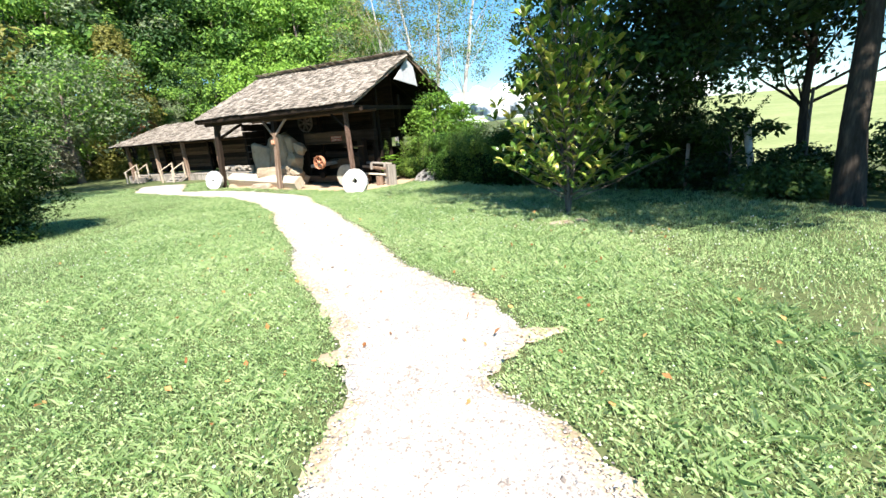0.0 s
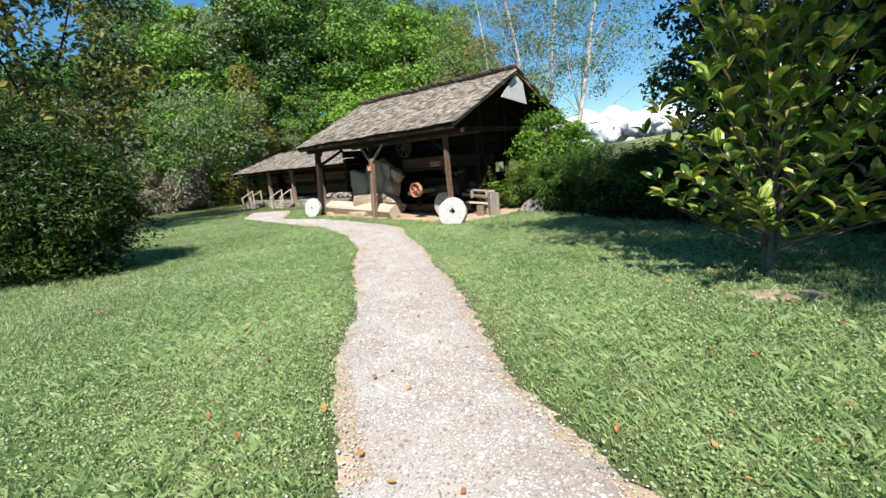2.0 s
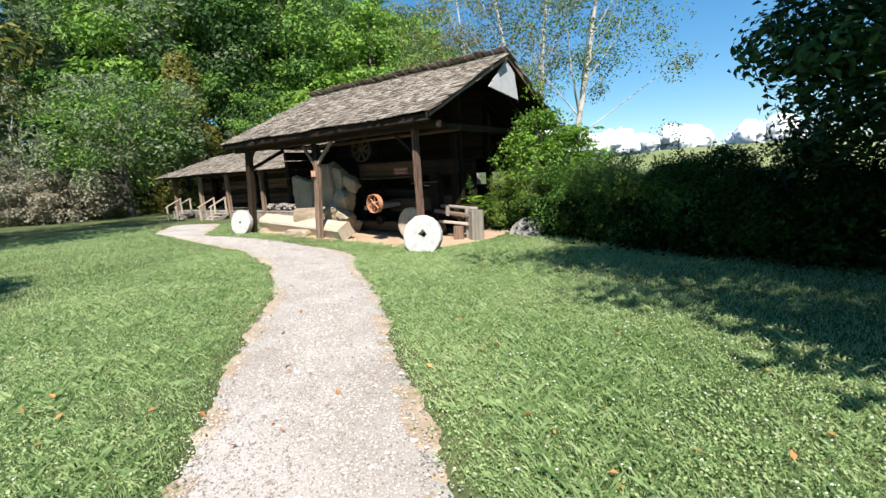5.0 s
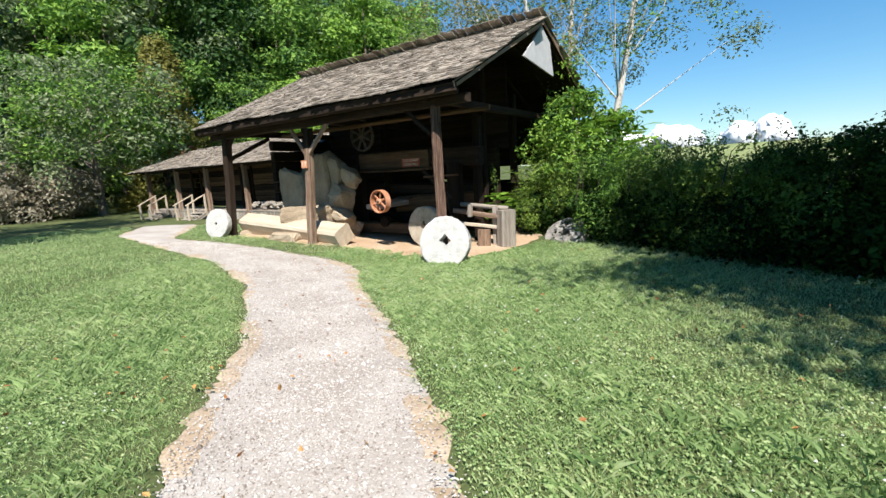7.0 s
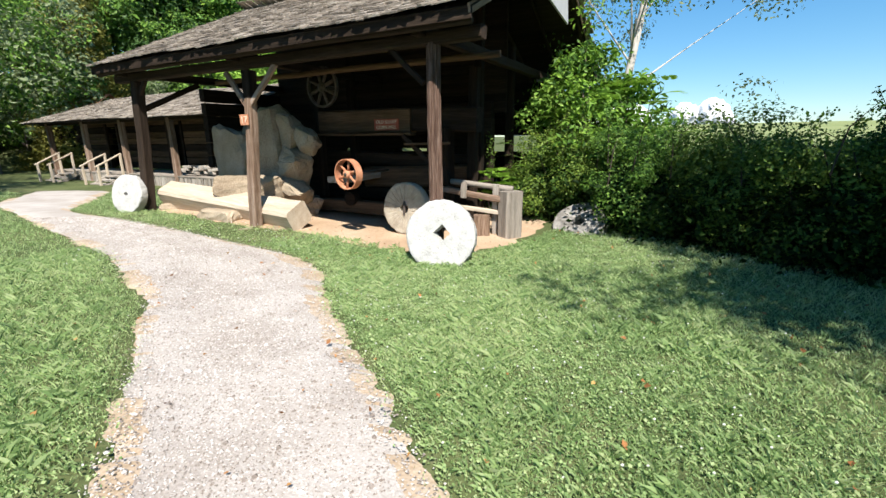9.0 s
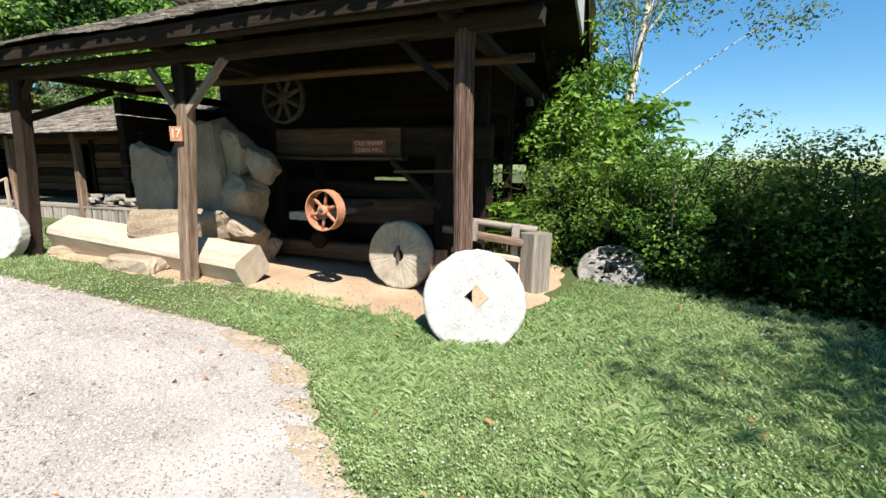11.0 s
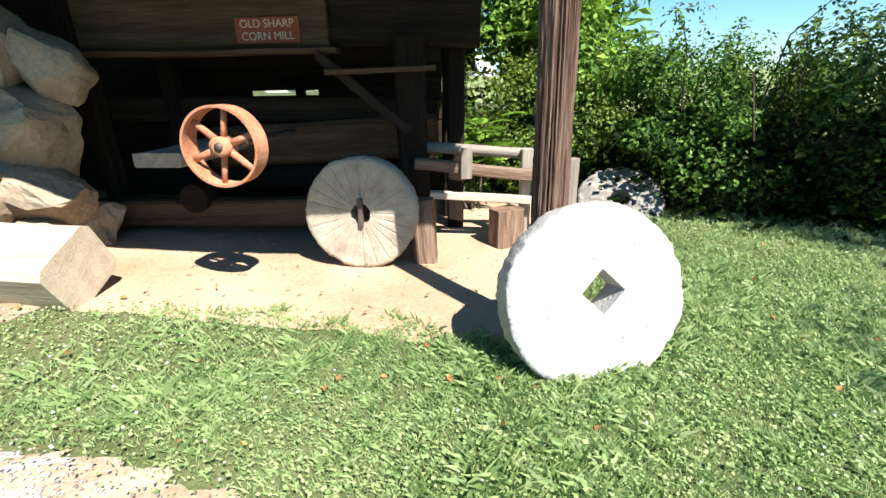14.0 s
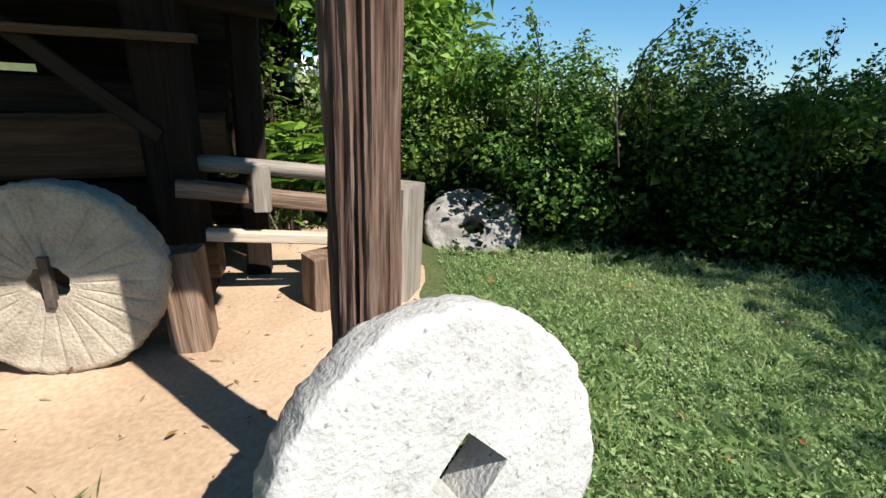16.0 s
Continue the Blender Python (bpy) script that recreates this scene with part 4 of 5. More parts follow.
def make_tree(name, m, height, crown_z, radii, mats, leaf, n_clump, per, label, category="tree", seed=1, trunk_r=0.2, bark=None, clump_size=0.9, low=-0.7, lean=(0, 0), group="", flat=0.6, shape=None, aspect=0.5, ragged=0.25, limbs=9, limb_r=0.42):
    """Tapered trunk, limbs to the clumps, and a crown of small leaves. Local z from the foot."""
    rng = np.random.default_rng(seed)
    t = thing(name, m, label, category, group)
    C = clumps(rng, n_clump, radii, low, ragged)
    if shape == "cone":
        h = rng.uniform(0, 1, n_clump) ** 1.4
        a = rng.uniform(0, 2 * math.pi, n_clump)
        rr = radii[0] * (1 - h * 0.93) * rng.uniform(0.55, 1.05, n_clump)
        C = np.stack([rr * np.cos(a), rr * np.sin(a), (h * 2 - 1) * radii[2]], 1)
    C[:, 2] += crown_z
    top = np.array([lean[0], lean[1], height])
    C[:, :2] += (C[:, 2:3] / height) * np.array(lean)[None]
    pieces = []
    pts = [Vector((lean[0] * u * u + 0.12 * height * 0.1 * rnd(u * 3, seed, 1), lean[1] * u * u + 0.1 * height * 0.1 * rnd(u * 3, seed, 5), height * 0.92 * u - 0.15)) for u in np.linspace(0, 1, 9)]
    pieces.append(tube(pts, [trunk_r * (1.25 if i == 0 else 1) * (1 - 0.85 * i / 8) for i in range(9)], 9))
    for k in range(min(limbs, len(C))):
        c = Vector(C[int(k * len(C) / limbs)])
        z0 = min(max(c.z * 0.55, height * 0.12), height * 0.8)
        f = z0 / (height * 0.92)
        a = Vector((lean[0] * f * f, lean[1] * f * f, z0))
        mid = a.lerp(c, 0.5) + Vector((0, 0, -0.05 * (c - a).length)) + Vector((rnd(k, seed, 1), rnd(k, seed, 2), rnd(k, seed, 3))) * 0.15 * (c - a).length
        r0 = trunk_r * limb_r * (1 - 0.6 * f)
        pieces.append(tube([a, a.lerp(mid, 0.5), mid, mid.lerp(c, 0.6), c], [r0, r0 * 0.8, r0 * 0.55, r0 * 0.35, r0 * 0.12], 6))
    put("trunk", mesh_lists("trunk", *merge(pieces), bark or M_BARK, True), t)
    groups = [C[i::len(mats)] for i in range(len(mats))]
    for mat, G in zip(mats, groups):
        k = len(G)
        P, D = shells(G, rng.uniform(0.7, 1.35, k) * clump_size * 1.6, per, rng, max(0.55, flat))
        P[:, 2] = np.maximum(P[:, 2], 0.05)
        V, F = leaves(P, leaf, rng, aspect=aspect, out=D)
        put("crown", mesh_np("crown", V, F, mat), t)
    return t


def foot(x, y, rz=0, sc=1.0):
    return pose(x, y, ground_z(x, y), 0, 0, rz) @ Matrix.Scale(sc, 4)


def build_forest():
    kinds = [
        make_tree("forest_tree", foot(-30, 62), 17, 9.5, (5.0, 5.0, 7.5), [M_LEAF], 0.42, 46, 230, "tall leafy green forest tree on the hillside", seed=11, trunk_r=0.3, clump_size=1.0, ragged=0.4, group="woods behind the cabins"),
        make_tree("forest_tree", foot(-44, 64), 16, 9, (4.6, 4.6, 7.2), [M_LEAF, M_LEAF_BRIGHT], 0.42, 46, 230, "tall leafy bright green forest tree on the hillside", seed=12, trunk_r=0.3, clump_size=1.0, ragged=0.4, group="woods behind the cabins"),
        make_tree("forest_tree", foot(-20, 66), 18, 10, (5.2, 5.2, 8.0), [M_LEAF, M_LEAF_DEEP], 0.42, 50, 230, "tall dark green forest tree on the hillside", seed=13, trunk_r=0.32, clump_size=1.05, ragged=0.4, group="woods behind the cabins"),
        make_tree("forest_tree", foot(-56, 60), 15, 8.5, (4.4, 4.4, 7.0), [M_LEAF_GREY, M_LEAF], 0.4, 44, 230, "grey-green forest tree on the hillside", seed=14, trunk_r=0.28, clump_size=0.95, ragged=0.4, group="woods behind the cabins"),
    ]
    r = random.Random(8)
    spots = []
    for row, q in enumerate((54, 61, 69, 78, 88)):
        for k in range(15):
            az = radians(9.5 + 4.1 * k + r.uniform(-1.2, 1.2) + (2 if row % 2 else 0))
            rr = q / math.cos(az - radians(30)) * r.uniform(0.97, 1.04)
            spots.append((-math.sin(az) * rr, math.cos(az) * rr + 6))
    for k in range(24):
        az = radians(12 + 2.6 * k + r.uniform(-1, 1))
        rr = 50 / math.cos(az - radians(30)) * r.uniform(0.95, 1.05)
        x, y = -math.sin(az) * rr, math.cos(az) * rr + 4
        copy_thing(r.choice(kinds), foot(x, y, r.uniform(0, 360)) @ pose(0, 0, -1.2)).scale = [r.uniform(0.38, 0.6)] * 3
    for x, y in spots:
        copy_thing(r.choice(kinds), foot(x, y, r.uniform(0, 360))).scale = [r.uniform(0.8, 1.2) * (0.62 if math.atan2(-x, y) > 0.79 else 1)] * 3


build_forest()
make_tree("cedar", foot(-27, 41.5), 11.8, 6.0, (3.5, 3.5, 5.8), [M_LEAF_OLIVE], 0.26, 210, 150, "olive-gold conical cedar behind the cabin", seed=21, trunk_r=0.25, clump_size=0.5, shape="cone", flat=1.0)
make_tree("yard_tree", foot(-28.5, 36.0), 9.5, 5.6, (5.2, 5.2, 4.4), [M_LEAF_GREY, M_LEAF], 0.26, 240, 90, "rounded grey-green tree beside the cabin", seed=22, trunk_r=0.25, clump_size=0.6, lean=(0.6, 0))
make_tree("bright_tree", foot(-15.5, 45), 9.5, 6.5, (4.5, 4, 3.2), [M_LEAF_BRIGHT], 0.3, 120, 55, "bright lime-green tree rising behind the mill roof", seed=23, trunk_r=0.2, clump_size=0.7)
make_tree("shade_conifer", foot(-23, 19.5), 13, 7.2, (5.0, 5.0, 6.8), [M_LEAF_DARK, M_LEAF_OLIVE], 0.3, 220, 60, "dark spreading conifer with gold tips", seed=24, trunk_r=0.3, bark=M_SHADED_BARK, clump_size=0.6, flat=0.35)
for k, (x, y, h) in enumerate([(-35.5, 33.5, 3.6), (-31.2, 34.2, 3.2), (-40, 31, 3.4)]):
    make_tree("shrub", foot(x, y), h, h * 0.5, (3.4, 3.0, h * 0.55), [M_LEAF_MAUVE], 0.2, 110, 190, "faded mauve-grey flowering shrub on the lawn edge", "shrub", seed=30 + k, trunk_r=0.08, clump_size=0.45, low=-0.9)
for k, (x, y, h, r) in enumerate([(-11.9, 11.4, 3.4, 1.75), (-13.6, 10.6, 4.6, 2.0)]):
    make_tree("yew_bush", foot(x, y), h, h * 0.5, (r, r, h * 0.5), [M_LEAF_DARK, M_LEAF_DARK, M_LEAF_HEDGE_SHADED], 0.12, 520, 75, "dense dark green yew bush on the lawn", "bush", seed=40 + k, trunk_r=0.1, clump_size=0.22, low=-0.95, aspect=0.35)
for k, (x, y, h, lx, ly) in enumerate([(1.5, 25.2, 13.5, 2.2, 1.0), (-0.4, 26.4, 13, -1.6, 0.5), (0.3, 27.6, 14, 1.0, 0.4), (-2.5, 29.5, 12, -0.8, 0)]):
    make_tree("slender_tree", foot(x, y), h, h * 0.56, (3.0, 3.0, 4.6), [M_LEAF_GREY, M_LEAF_GOLD if k in (1, 3) else M_LEAF], 0.11, 100, 85, "slender pale-barked tree with sparse airy leaves", seed=50 + k, trunk_r=0.15, bark=M_PALEBARK, clump_size=0.4, lean=(lx, ly), limbs=9, ragged=0.5, limb_r=0.25)
make_tree("shade_tree", foot(7.1, 7.6), 13.0, 9.4, (6.3, 6.4, 2.9), [M_LEAF_DARK, M_LEAF_HEDGE_SHADED], 0.18, 300, 230, "big dark shade tree with a thick trunk", seed=61, trunk_r=0.21, bark=M_SHADED_BARK, clump_size=0.55, low=-0.85, flat=0.5, limbs=20, lean=(0.3, 2.3), ragged=0.3)
make_tree("shade_tree", foot(8.6, 10.6), 7.0, 4.2, (4.3, 3.2, 2.2), [M_LEAF_DARK], 0.17, 170, 170, "dark shade tree overhanging the old fence", seed=63, trunk_r=0.12, bark=M_SHADED_BARK, clump_size=0.5, low=-0.7, flat=0.5)
make_tree("shade_tree", foot(5.5, 13.6), 9.2, 4.7, (2.7, 3.2, 3.9), [M_LEAF_DARK, M_LEAF_DEEP], 0.15, 190, 250, "dark broad-leaved tree behind the hedge", seed=62, trunk_r=0.14, bark=M_SHADED_BARK, clump_size=0.42, low=-0.9, ragged=0.15)


# Stands out of view; added to throw shade on the near trunk and lawn.
make_tree("shade_tree", foot(9.4, 1.2), 11.5, 9.0, (3.6, 3.2, 2.3), [M_LEAF_DARK], 0.2, 90, 160, "unseen dark tree added to shade the lawn edge", seed=64, trunk_r=0.3, clump_size=0.6, low=-0.8, flat=0.5, lean=(-1.8, 0.2))
make_tree("snag_tree", foot(-39.5, 37.7), 10, 6.0, (3.2, 3.2, 4.0), [M_LEAF_MAUVE], 0.2, 60, 70, "thin grey-mauve tree with dying foliage", seed=66, trunk_r=0.16, bark=M_PALEBARK, clump_size=0.5, ragged=0.5, limbs=26, limb_r=0.5)
make_tree("sumac_tree", foot(0.75, 24.4), 4.0, 2.5, (1.4, 1.2, 1.4), [M_LEAF_BRIGHT, M_LEAF], 0.2, 46, 100, "leafy bright green young tree beside the mill", seed=67, trunk_r=0.06, clump_size=0.3, low=-0.8, aspect=0.42, ragged=0.4)


def build_magnolia():
    rng = np.random.default_rng(7)
    t = thing("magnolia", foot(2.75, 9.3), "young magnolia with large glossy green and yellow leaves", "tree")
    pieces, P, D = [], [], []
    for k in range(70):
        a, h = k * 2.4, 0.45 + 3.6 * (k / 70)
        reach = (1.85 - 0.30 * h) * rng.uniform(0.75, 1.25)
        tip = Vector((math.cos(a) * reach, math.sin(a) * reach, h + 0.45 * rng.uniform(0.6, 1.2)))
        base = Vector((0, 0, max(0.25, h * 0.55)))
        mid = base.lerp(tip, 0.55) + Vector((0, 0, -0.06))
        put("branch", mesh_lists("branch", *tube([base, mid, tip], [0.014, 0.010, 0.005], 5), M_BARK, True), t)
        for j in range(5):
            c = base.lerp(tip, 0.3 + 0.7 * j / 4)
            for i in range(10 if j == 4 else 7):
                b = i * 2.1 + k
                d = Vector((math.cos(b), math.sin(b), rng.uniform(0.1, 0.9))) + (tip - mid).normalized() * 0.6
                P.append(c)
                D.append(d.normalized())
    for a in (0.3, 2.4, 4.4):
        put("trunk", mesh_lists("trunk", *tube([Vector((0, 0, -0.1)), Vector((math.cos(a) * 0.12, math.sin(a) * 0.12, 0.9)), Vector((math.cos(a) * 0.2, math.sin(a) * 0.2, 2.3)), Vector((math.cos(a) * 0.1, math.sin(a) * 0.1, 4.0))], [0.04, 0.034, 0.024, 0.008], 7), M_BARK, True), t)
    V, F = [], []
    for p, d in zip(P, D):
        L, w = 0.26 * rng.uniform(0.7, 1.2), 0.095 * rng.uniform(0.8, 1.2)
        s = d.cross(Vector((rng.normal() * 0.3, rng.normal() * 0.3, 1))).normalized()
        n = s.cross(d)
        o = len(V)
        for u, ww, dz in ((0.05, 0.0, 0), (0.3, 0.8, 0.015), (0.6, 1.0, 0.02), (0.85, 0.6, 0.0), (1.0, 0.0, -0.03)):
            c = p + d * L * u + n * dz
            V += [c - s * w * ww * 0.5 + n * 0.012 * ww, c + Vector((0, 0, 0)), c + s * w * ww * 0.5 + n * 0.012 * ww]
        for i in range(4):
            a = o + i * 3
            F += [(a, a + 1, a + 4, a + 3), (a + 1, a + 2, a + 5, a + 4)]
    put("foliage", mesh_lists("foliage", V, F, M_LEAF_MAG, True), t)


build_magnolia()


def build_hedge():
    rng = np.random.default_rng(17)
    line = resample([(-1.0, 23.4), (0.3, 21.9), (1.4, 20.0), (2.8, 17.9), (5.0, 15.0), (7.4, 12.2)], 80)
    tops = [1.68 + 0.5 * rnd(i * 0.35, 1, 1) for i in range(80)]
    for k in range(8):
        seg = line[k * 10:k * 10 + 10]
        top = tops[k * 10:k * 10 + 10]
        cx, cy = seg.mean(0)
        h = thing("hedge_shrub", foot(cx, cy), "dense unclipped green shrub in a shady hedgerow", "shrub", "hedgerow along the lawn")
        inv = h.matrix_basis.inverted()
        n = 44
        i = rng.integers(0, 10, n)
        C = np.stack([seg[i, 0] + rng.normal(size=n) * 0.42, seg[i, 1] + rng.normal(size=n) * 0.42, rng.uniform(0.12, 0.9, n)], 1)
        u = rng.normal(size=n)
        r = np.hypot(C[:, 0] - cx, C[:, 1] - cy)
        C[:, 2] *= np.array(top)[i] * np.clip(1.2 - 0.14 * r * r, 0.45, 1.2) * (1 + 0.15 * u.clip(-1, 1))
        C[:, 2] += ground_z(cx, cy)
        L = np.array([inv @ Vector(c) for c in C])
        pieces = []
        for q in range(16):
            c = Vector(L[q])
            a = Vector((c.x * 0.5, c.y * 0.5, -0.05))
            pieces.append(tube([a, a.lerp(c, 0.5) + Vector((0.1 * u[q], 0, 0.1)), c], [0.025, 0.018, 0.006], 5))
        # long thin shoots above the top
        shoots = []
        for q in range(15):
            a = Vector((rng.normal() * 0.7, rng.normal() * 0.7, top[q % 7] * 0.75))
            lean = Vector((rng.normal() * 0.4, rng.normal() * 0.4, 0))
            rise = rng.uniform(0.5, 1.15)
            m = a + lean * 0.35 + Vector((0, 0, rise * 0.65))
            b = a + lean * 1.3 + Vector((0, 0, rise))
            pieces.append(tube([a, m, b], [0.012, 0.008, 0.003], 4))
            shoots += [list(a.lerp(m, v).lerp(m.lerp(b, v), v)) for v in np.linspace(0.2, 1, 30)]
        tagged(put("woody_growth", mesh_lists("woody_growth", *merge(pieces), M_SHADED_BARK, True), h), kind="stuff")
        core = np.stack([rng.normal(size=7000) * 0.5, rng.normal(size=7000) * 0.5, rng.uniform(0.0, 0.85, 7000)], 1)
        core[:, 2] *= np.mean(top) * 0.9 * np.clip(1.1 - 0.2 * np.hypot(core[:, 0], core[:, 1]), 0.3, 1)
        # Near-black inner leaves paint the shaded depth of every shrub.
        put("inner_foliage", mesh_np("inner_foliage", *leaves(core, 0.115, rng, up=0.3, aspect=0.65), M_LEAF_HEDGE_SHADED), h)
        P, D = shells(L, rng.uniform(0.24, 0.56, n), 760, rng, 0.8, 0.5)
        S = np.repeat(np.array(shoots), 3, 0) + rng.normal(size=(len(shoots) * 3, 3)) * 0.04
        P[:, 2] = np.maximum(P[:, 2], 0.03)
        V, F = leaves(np.vstack([P, S]), 0.06, rng, aspect=0.6, out=np.vstack([D, rng.normal(size=S.shape)]))
        # Sun and shade by leaf colour: four light shrubs, then near-black ones.
        put("foliage", mesh_np("foliage", V, F, (M_LEAF_HEDGE_SUNLIT, M_LEAF, M_LEAF_HEDGE_SUNLIT, M_LEAF_HEDGE_SUNLIT)[k] if k < 4 else M_LEAF_HEDGE_SHADED), h)


build_hedge()


def frond_shrub(x, y, h, n, label, seed, length=0.7, mat=None, spread=0.6):
    """Stems with long feathery leaves of paired leaflets."""
    rng = np.random.default_rng(seed)
    t = thing("sumac_shrub", foot(x, y), label, "shrub")
    pieces, V, F = [], [], []
    for k in range(n):
        a = rng.uniform(0, 6.28)
        z = h * rng.uniform(0.35, 1.0)
        base = Vector((rng.normal() * spread * 0.5, rng.normal() * spread * 0.5, z * 0.85))
        pieces.append(tube([Vector((base.x * 0.3, base.y * 0.3, -0.05)), base], [0.02, 0.008], 4)) if k % 4 == 0 else None
        d = Vector((math.cos(a), math.sin(a), 0.45)).normalized()
        L = length * rng.uniform(0.7, 1.2)
        s = d.cross(Vector((0, 0, 1))).normalized()
        for j in range(13):
            u = 0.15 + 0.85 * j / 12
            c = base + d * L * u + Vector((0, 0, -0.35 * L * u * u))
            for sg in (-1, 1):
                w = L * 0.24 * math.sin(math.pi * min(1, 0.25 + 0.75 * u)) + 0.03
                tip = c + s * sg * w + d * w * 0.45 + Vector((0, 0, -0.12 * w))
                o = len(V)
                q = d * 0.042
                V += [c, (c + tip) / 2 + q, tip, (c + tip) / 2 - q]
                F += [(o, o + 1, o + 2), (o, o + 2, o + 3)]
    put("woody_growth", mesh_lists("woody_growth", *merge(pieces), M_BARK, True), t)
    put("foliage", mesh_lists("foliage", V, F, mat or M_LEAF_BRIGHT), t)


frond_shrub(-2.25, 22.25, 1.75, 40, "small bright green feathery sumac by the rails", 71, 0.5, spread=0.35)
make_tree("undergrowth", foot(-1.75, 22.9), 0.9, 0.45, (0.9, 0.7, 0.45), [M_LEAF], 0.07, 40, 110, "low leafy weeds behind the rail fence", "weeds", seed=98, trunk_r=0.015, clump_size=0.13, low=-0.9)
frond_shrub(-0.2, 24.0, 3.4, 90, "feathery green sumac thicket beside the mill", 72, 0.8, M_LEAF, 0.8)
frond_shrub(1.4, 24.2, 3.9, 110, "bright green sumac thicket beside the mill", 73, 0.85, M_LEAF_BRIGHT, 0.9)
make_tree("creeper", MILL @ pose(1.0, 5.6, -1.13), 4.6, 2.3, (0.6, 1.4, 2.2), [M_LEAF, M_LEAF_BRIGHT], 0.14, 70, 50, "leafy creeper climbing the mill gable", "creeper", seed=74, trunk_r=0.06, clump_size=0.25, low=-0.95)
make_tree("creeper", MILL @ pose(0.35, 5.6, -1.1), 3.6, 1.9, (0.8, 0.9, 1.8), [M_LEAF, M_LEAF_BRIGHT], 0.13, 60, 50, "leafy vine tangled over the mill end posts", "creeper", seed=76, trunk_r=0.05, clump_size=0.24, low=-0.95)
make_tree("creeper", MILL @ pose(-2.6, 4.6, 3.9), 0.9, 0.75, (2.4, 0.5, 0.25), [M_LEAF_DARK], 0.12, 60, 30, "dark creeper straggling along the mill ridge", "creeper", seed=75, trunk_r=0.03, clump_size=0.16, low=-0.5)


# ---- old fence by the field ----
def build_field_fence():
    for k, (x, y, h, w, lx, mat, lab) in enumerate([(7.86, 10.9, 1.5, 0.16, -0.35, M_PALEBARK, "leaning pale weathered fence post"), (6.5, 11.6, 1.2, 0.09, 0, M_OLDWOOD, "thin weathered fence post"), (5.6, 13.2, 1.35, 0.16, 0, M_GREYWOOD, "grey weathered fence post"), (8.3, 10.0, 2.2, 0.06, -0.05, M_IRON, "tall thin dark iron stake")]):
        g = ground_z(x, y)
        ob = beam("fence_post", (x, y, g - 0.2), (x + lx, y, g + h), w, w, mat, None, True, 0.012)
        tagged(ob, lab, "post", "old field fence")
    wire = thing("fence_wire", pose(0, 0, 0), "slack rusty fence wire between posts", "wire")
    for z in (0.5, 0.95):
        pts = [on(5.6, 13.2, z), on(6.5, 11.6, z - 0.04), on(7.7, 10.9, z), on(8.3, 10.0, z)]
        put("strand", mesh_lists("strand", *tube(pts, [0.005] * 4, 4), M_IRON), wire)


build_field_fence()
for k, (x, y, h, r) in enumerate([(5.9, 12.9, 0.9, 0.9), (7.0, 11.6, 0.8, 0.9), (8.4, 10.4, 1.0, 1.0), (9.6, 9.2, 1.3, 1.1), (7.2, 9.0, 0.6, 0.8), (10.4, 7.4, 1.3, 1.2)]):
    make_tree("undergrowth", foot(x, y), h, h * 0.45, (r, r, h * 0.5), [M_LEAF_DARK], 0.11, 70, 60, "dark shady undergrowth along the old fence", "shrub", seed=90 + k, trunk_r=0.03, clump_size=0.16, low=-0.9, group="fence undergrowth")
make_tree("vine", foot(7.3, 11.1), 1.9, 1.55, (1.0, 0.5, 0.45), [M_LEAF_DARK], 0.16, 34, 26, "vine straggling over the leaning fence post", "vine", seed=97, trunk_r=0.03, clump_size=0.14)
for k, (x, y) in enumerate([(2.12, 7.95), (2.36, 7.9), (2.62, 8.02)]):
    boulder("edging_stone", foot(x, y, k * 50) @ pose(0, 0, 0.01), (0.22, 0.16, 0.11), "small pale stone under the magnolia", M_BOULDER, 110 + k)


def build_clouds():
    r = random.Random(5)
    for j, (az, dist, n, w) in enumerate([(7, 1900, 20, 150), (17, 2000, 18, 170), (28, 1900, 8, 100)]):
        bm = bmesh.new()
        for k in range(n):
            m = pose(r.uniform(-w, w), r.uniform(-30, 30), r.uniform(0, 45), 0, 0, r.uniform(0, 360))
            bmesh.ops.create_icosphere(bm, subdivisions=3, radius=r.uniform(28, 55), matrix=m)
        for v in bm.verts:
            p = v.co / 22
            v.co += Vector((rnd(p.x, p.y, p.z), rnd(p.y, p.z, p.x), rnd(p.z, p.x, p.y))) * 14
        a = radians(az)
        ob = part("cloud", bm, M_CLOUD, None, "", pose(math.sin(a) * dist, math.cos(a) * dist, 40, 0, 0, -az), True)
        tagged(ob, "bright white cumulus cloud low over the horizon", "cloud", kind="structure")


build_clouds()


# ---- grass, clover, fallen leaves, pebbles ----
HX, HY = np.arange(-23, 8.01, 0.125), np.arange(-5, 29.01, 0.125)
HZ = np.array([[ground_z(x, y) + 0.03 * rnd(x * 0.5, y * 0.5, 0) + 0.012 * rnd(x * 2.3, y * 2.3, 5) for y in HY] for x in HX])


def surface(X, Y):
    """The lawn's height at many places, between the knots of a fine grid."""
    u, v = np.clip((X - HX[0]) / 0.125, 0, len(HX) - 1.01), np.clip((Y - HY[0]) / 0.125, 0, len(HY) - 1.01)
    i, j = u.astype(int), v.astype(int)
    f, g = u - i, v - j
    return (HZ[i, j] * (1 - f) + HZ[i + 1, j] * f) * (1 - g) + (HZ[i, j + 1] * (1 - f) + HZ[i + 1, j + 1] * f) * g


def in_mill(X, Y):
    """Metres along and behind the mill's front."""
    dx, dy = X + 3.5, Y - 18.9
    return -0.8884 * dx + 0.4591 * dy, 0.4591 * dx + 0.8884 * dy


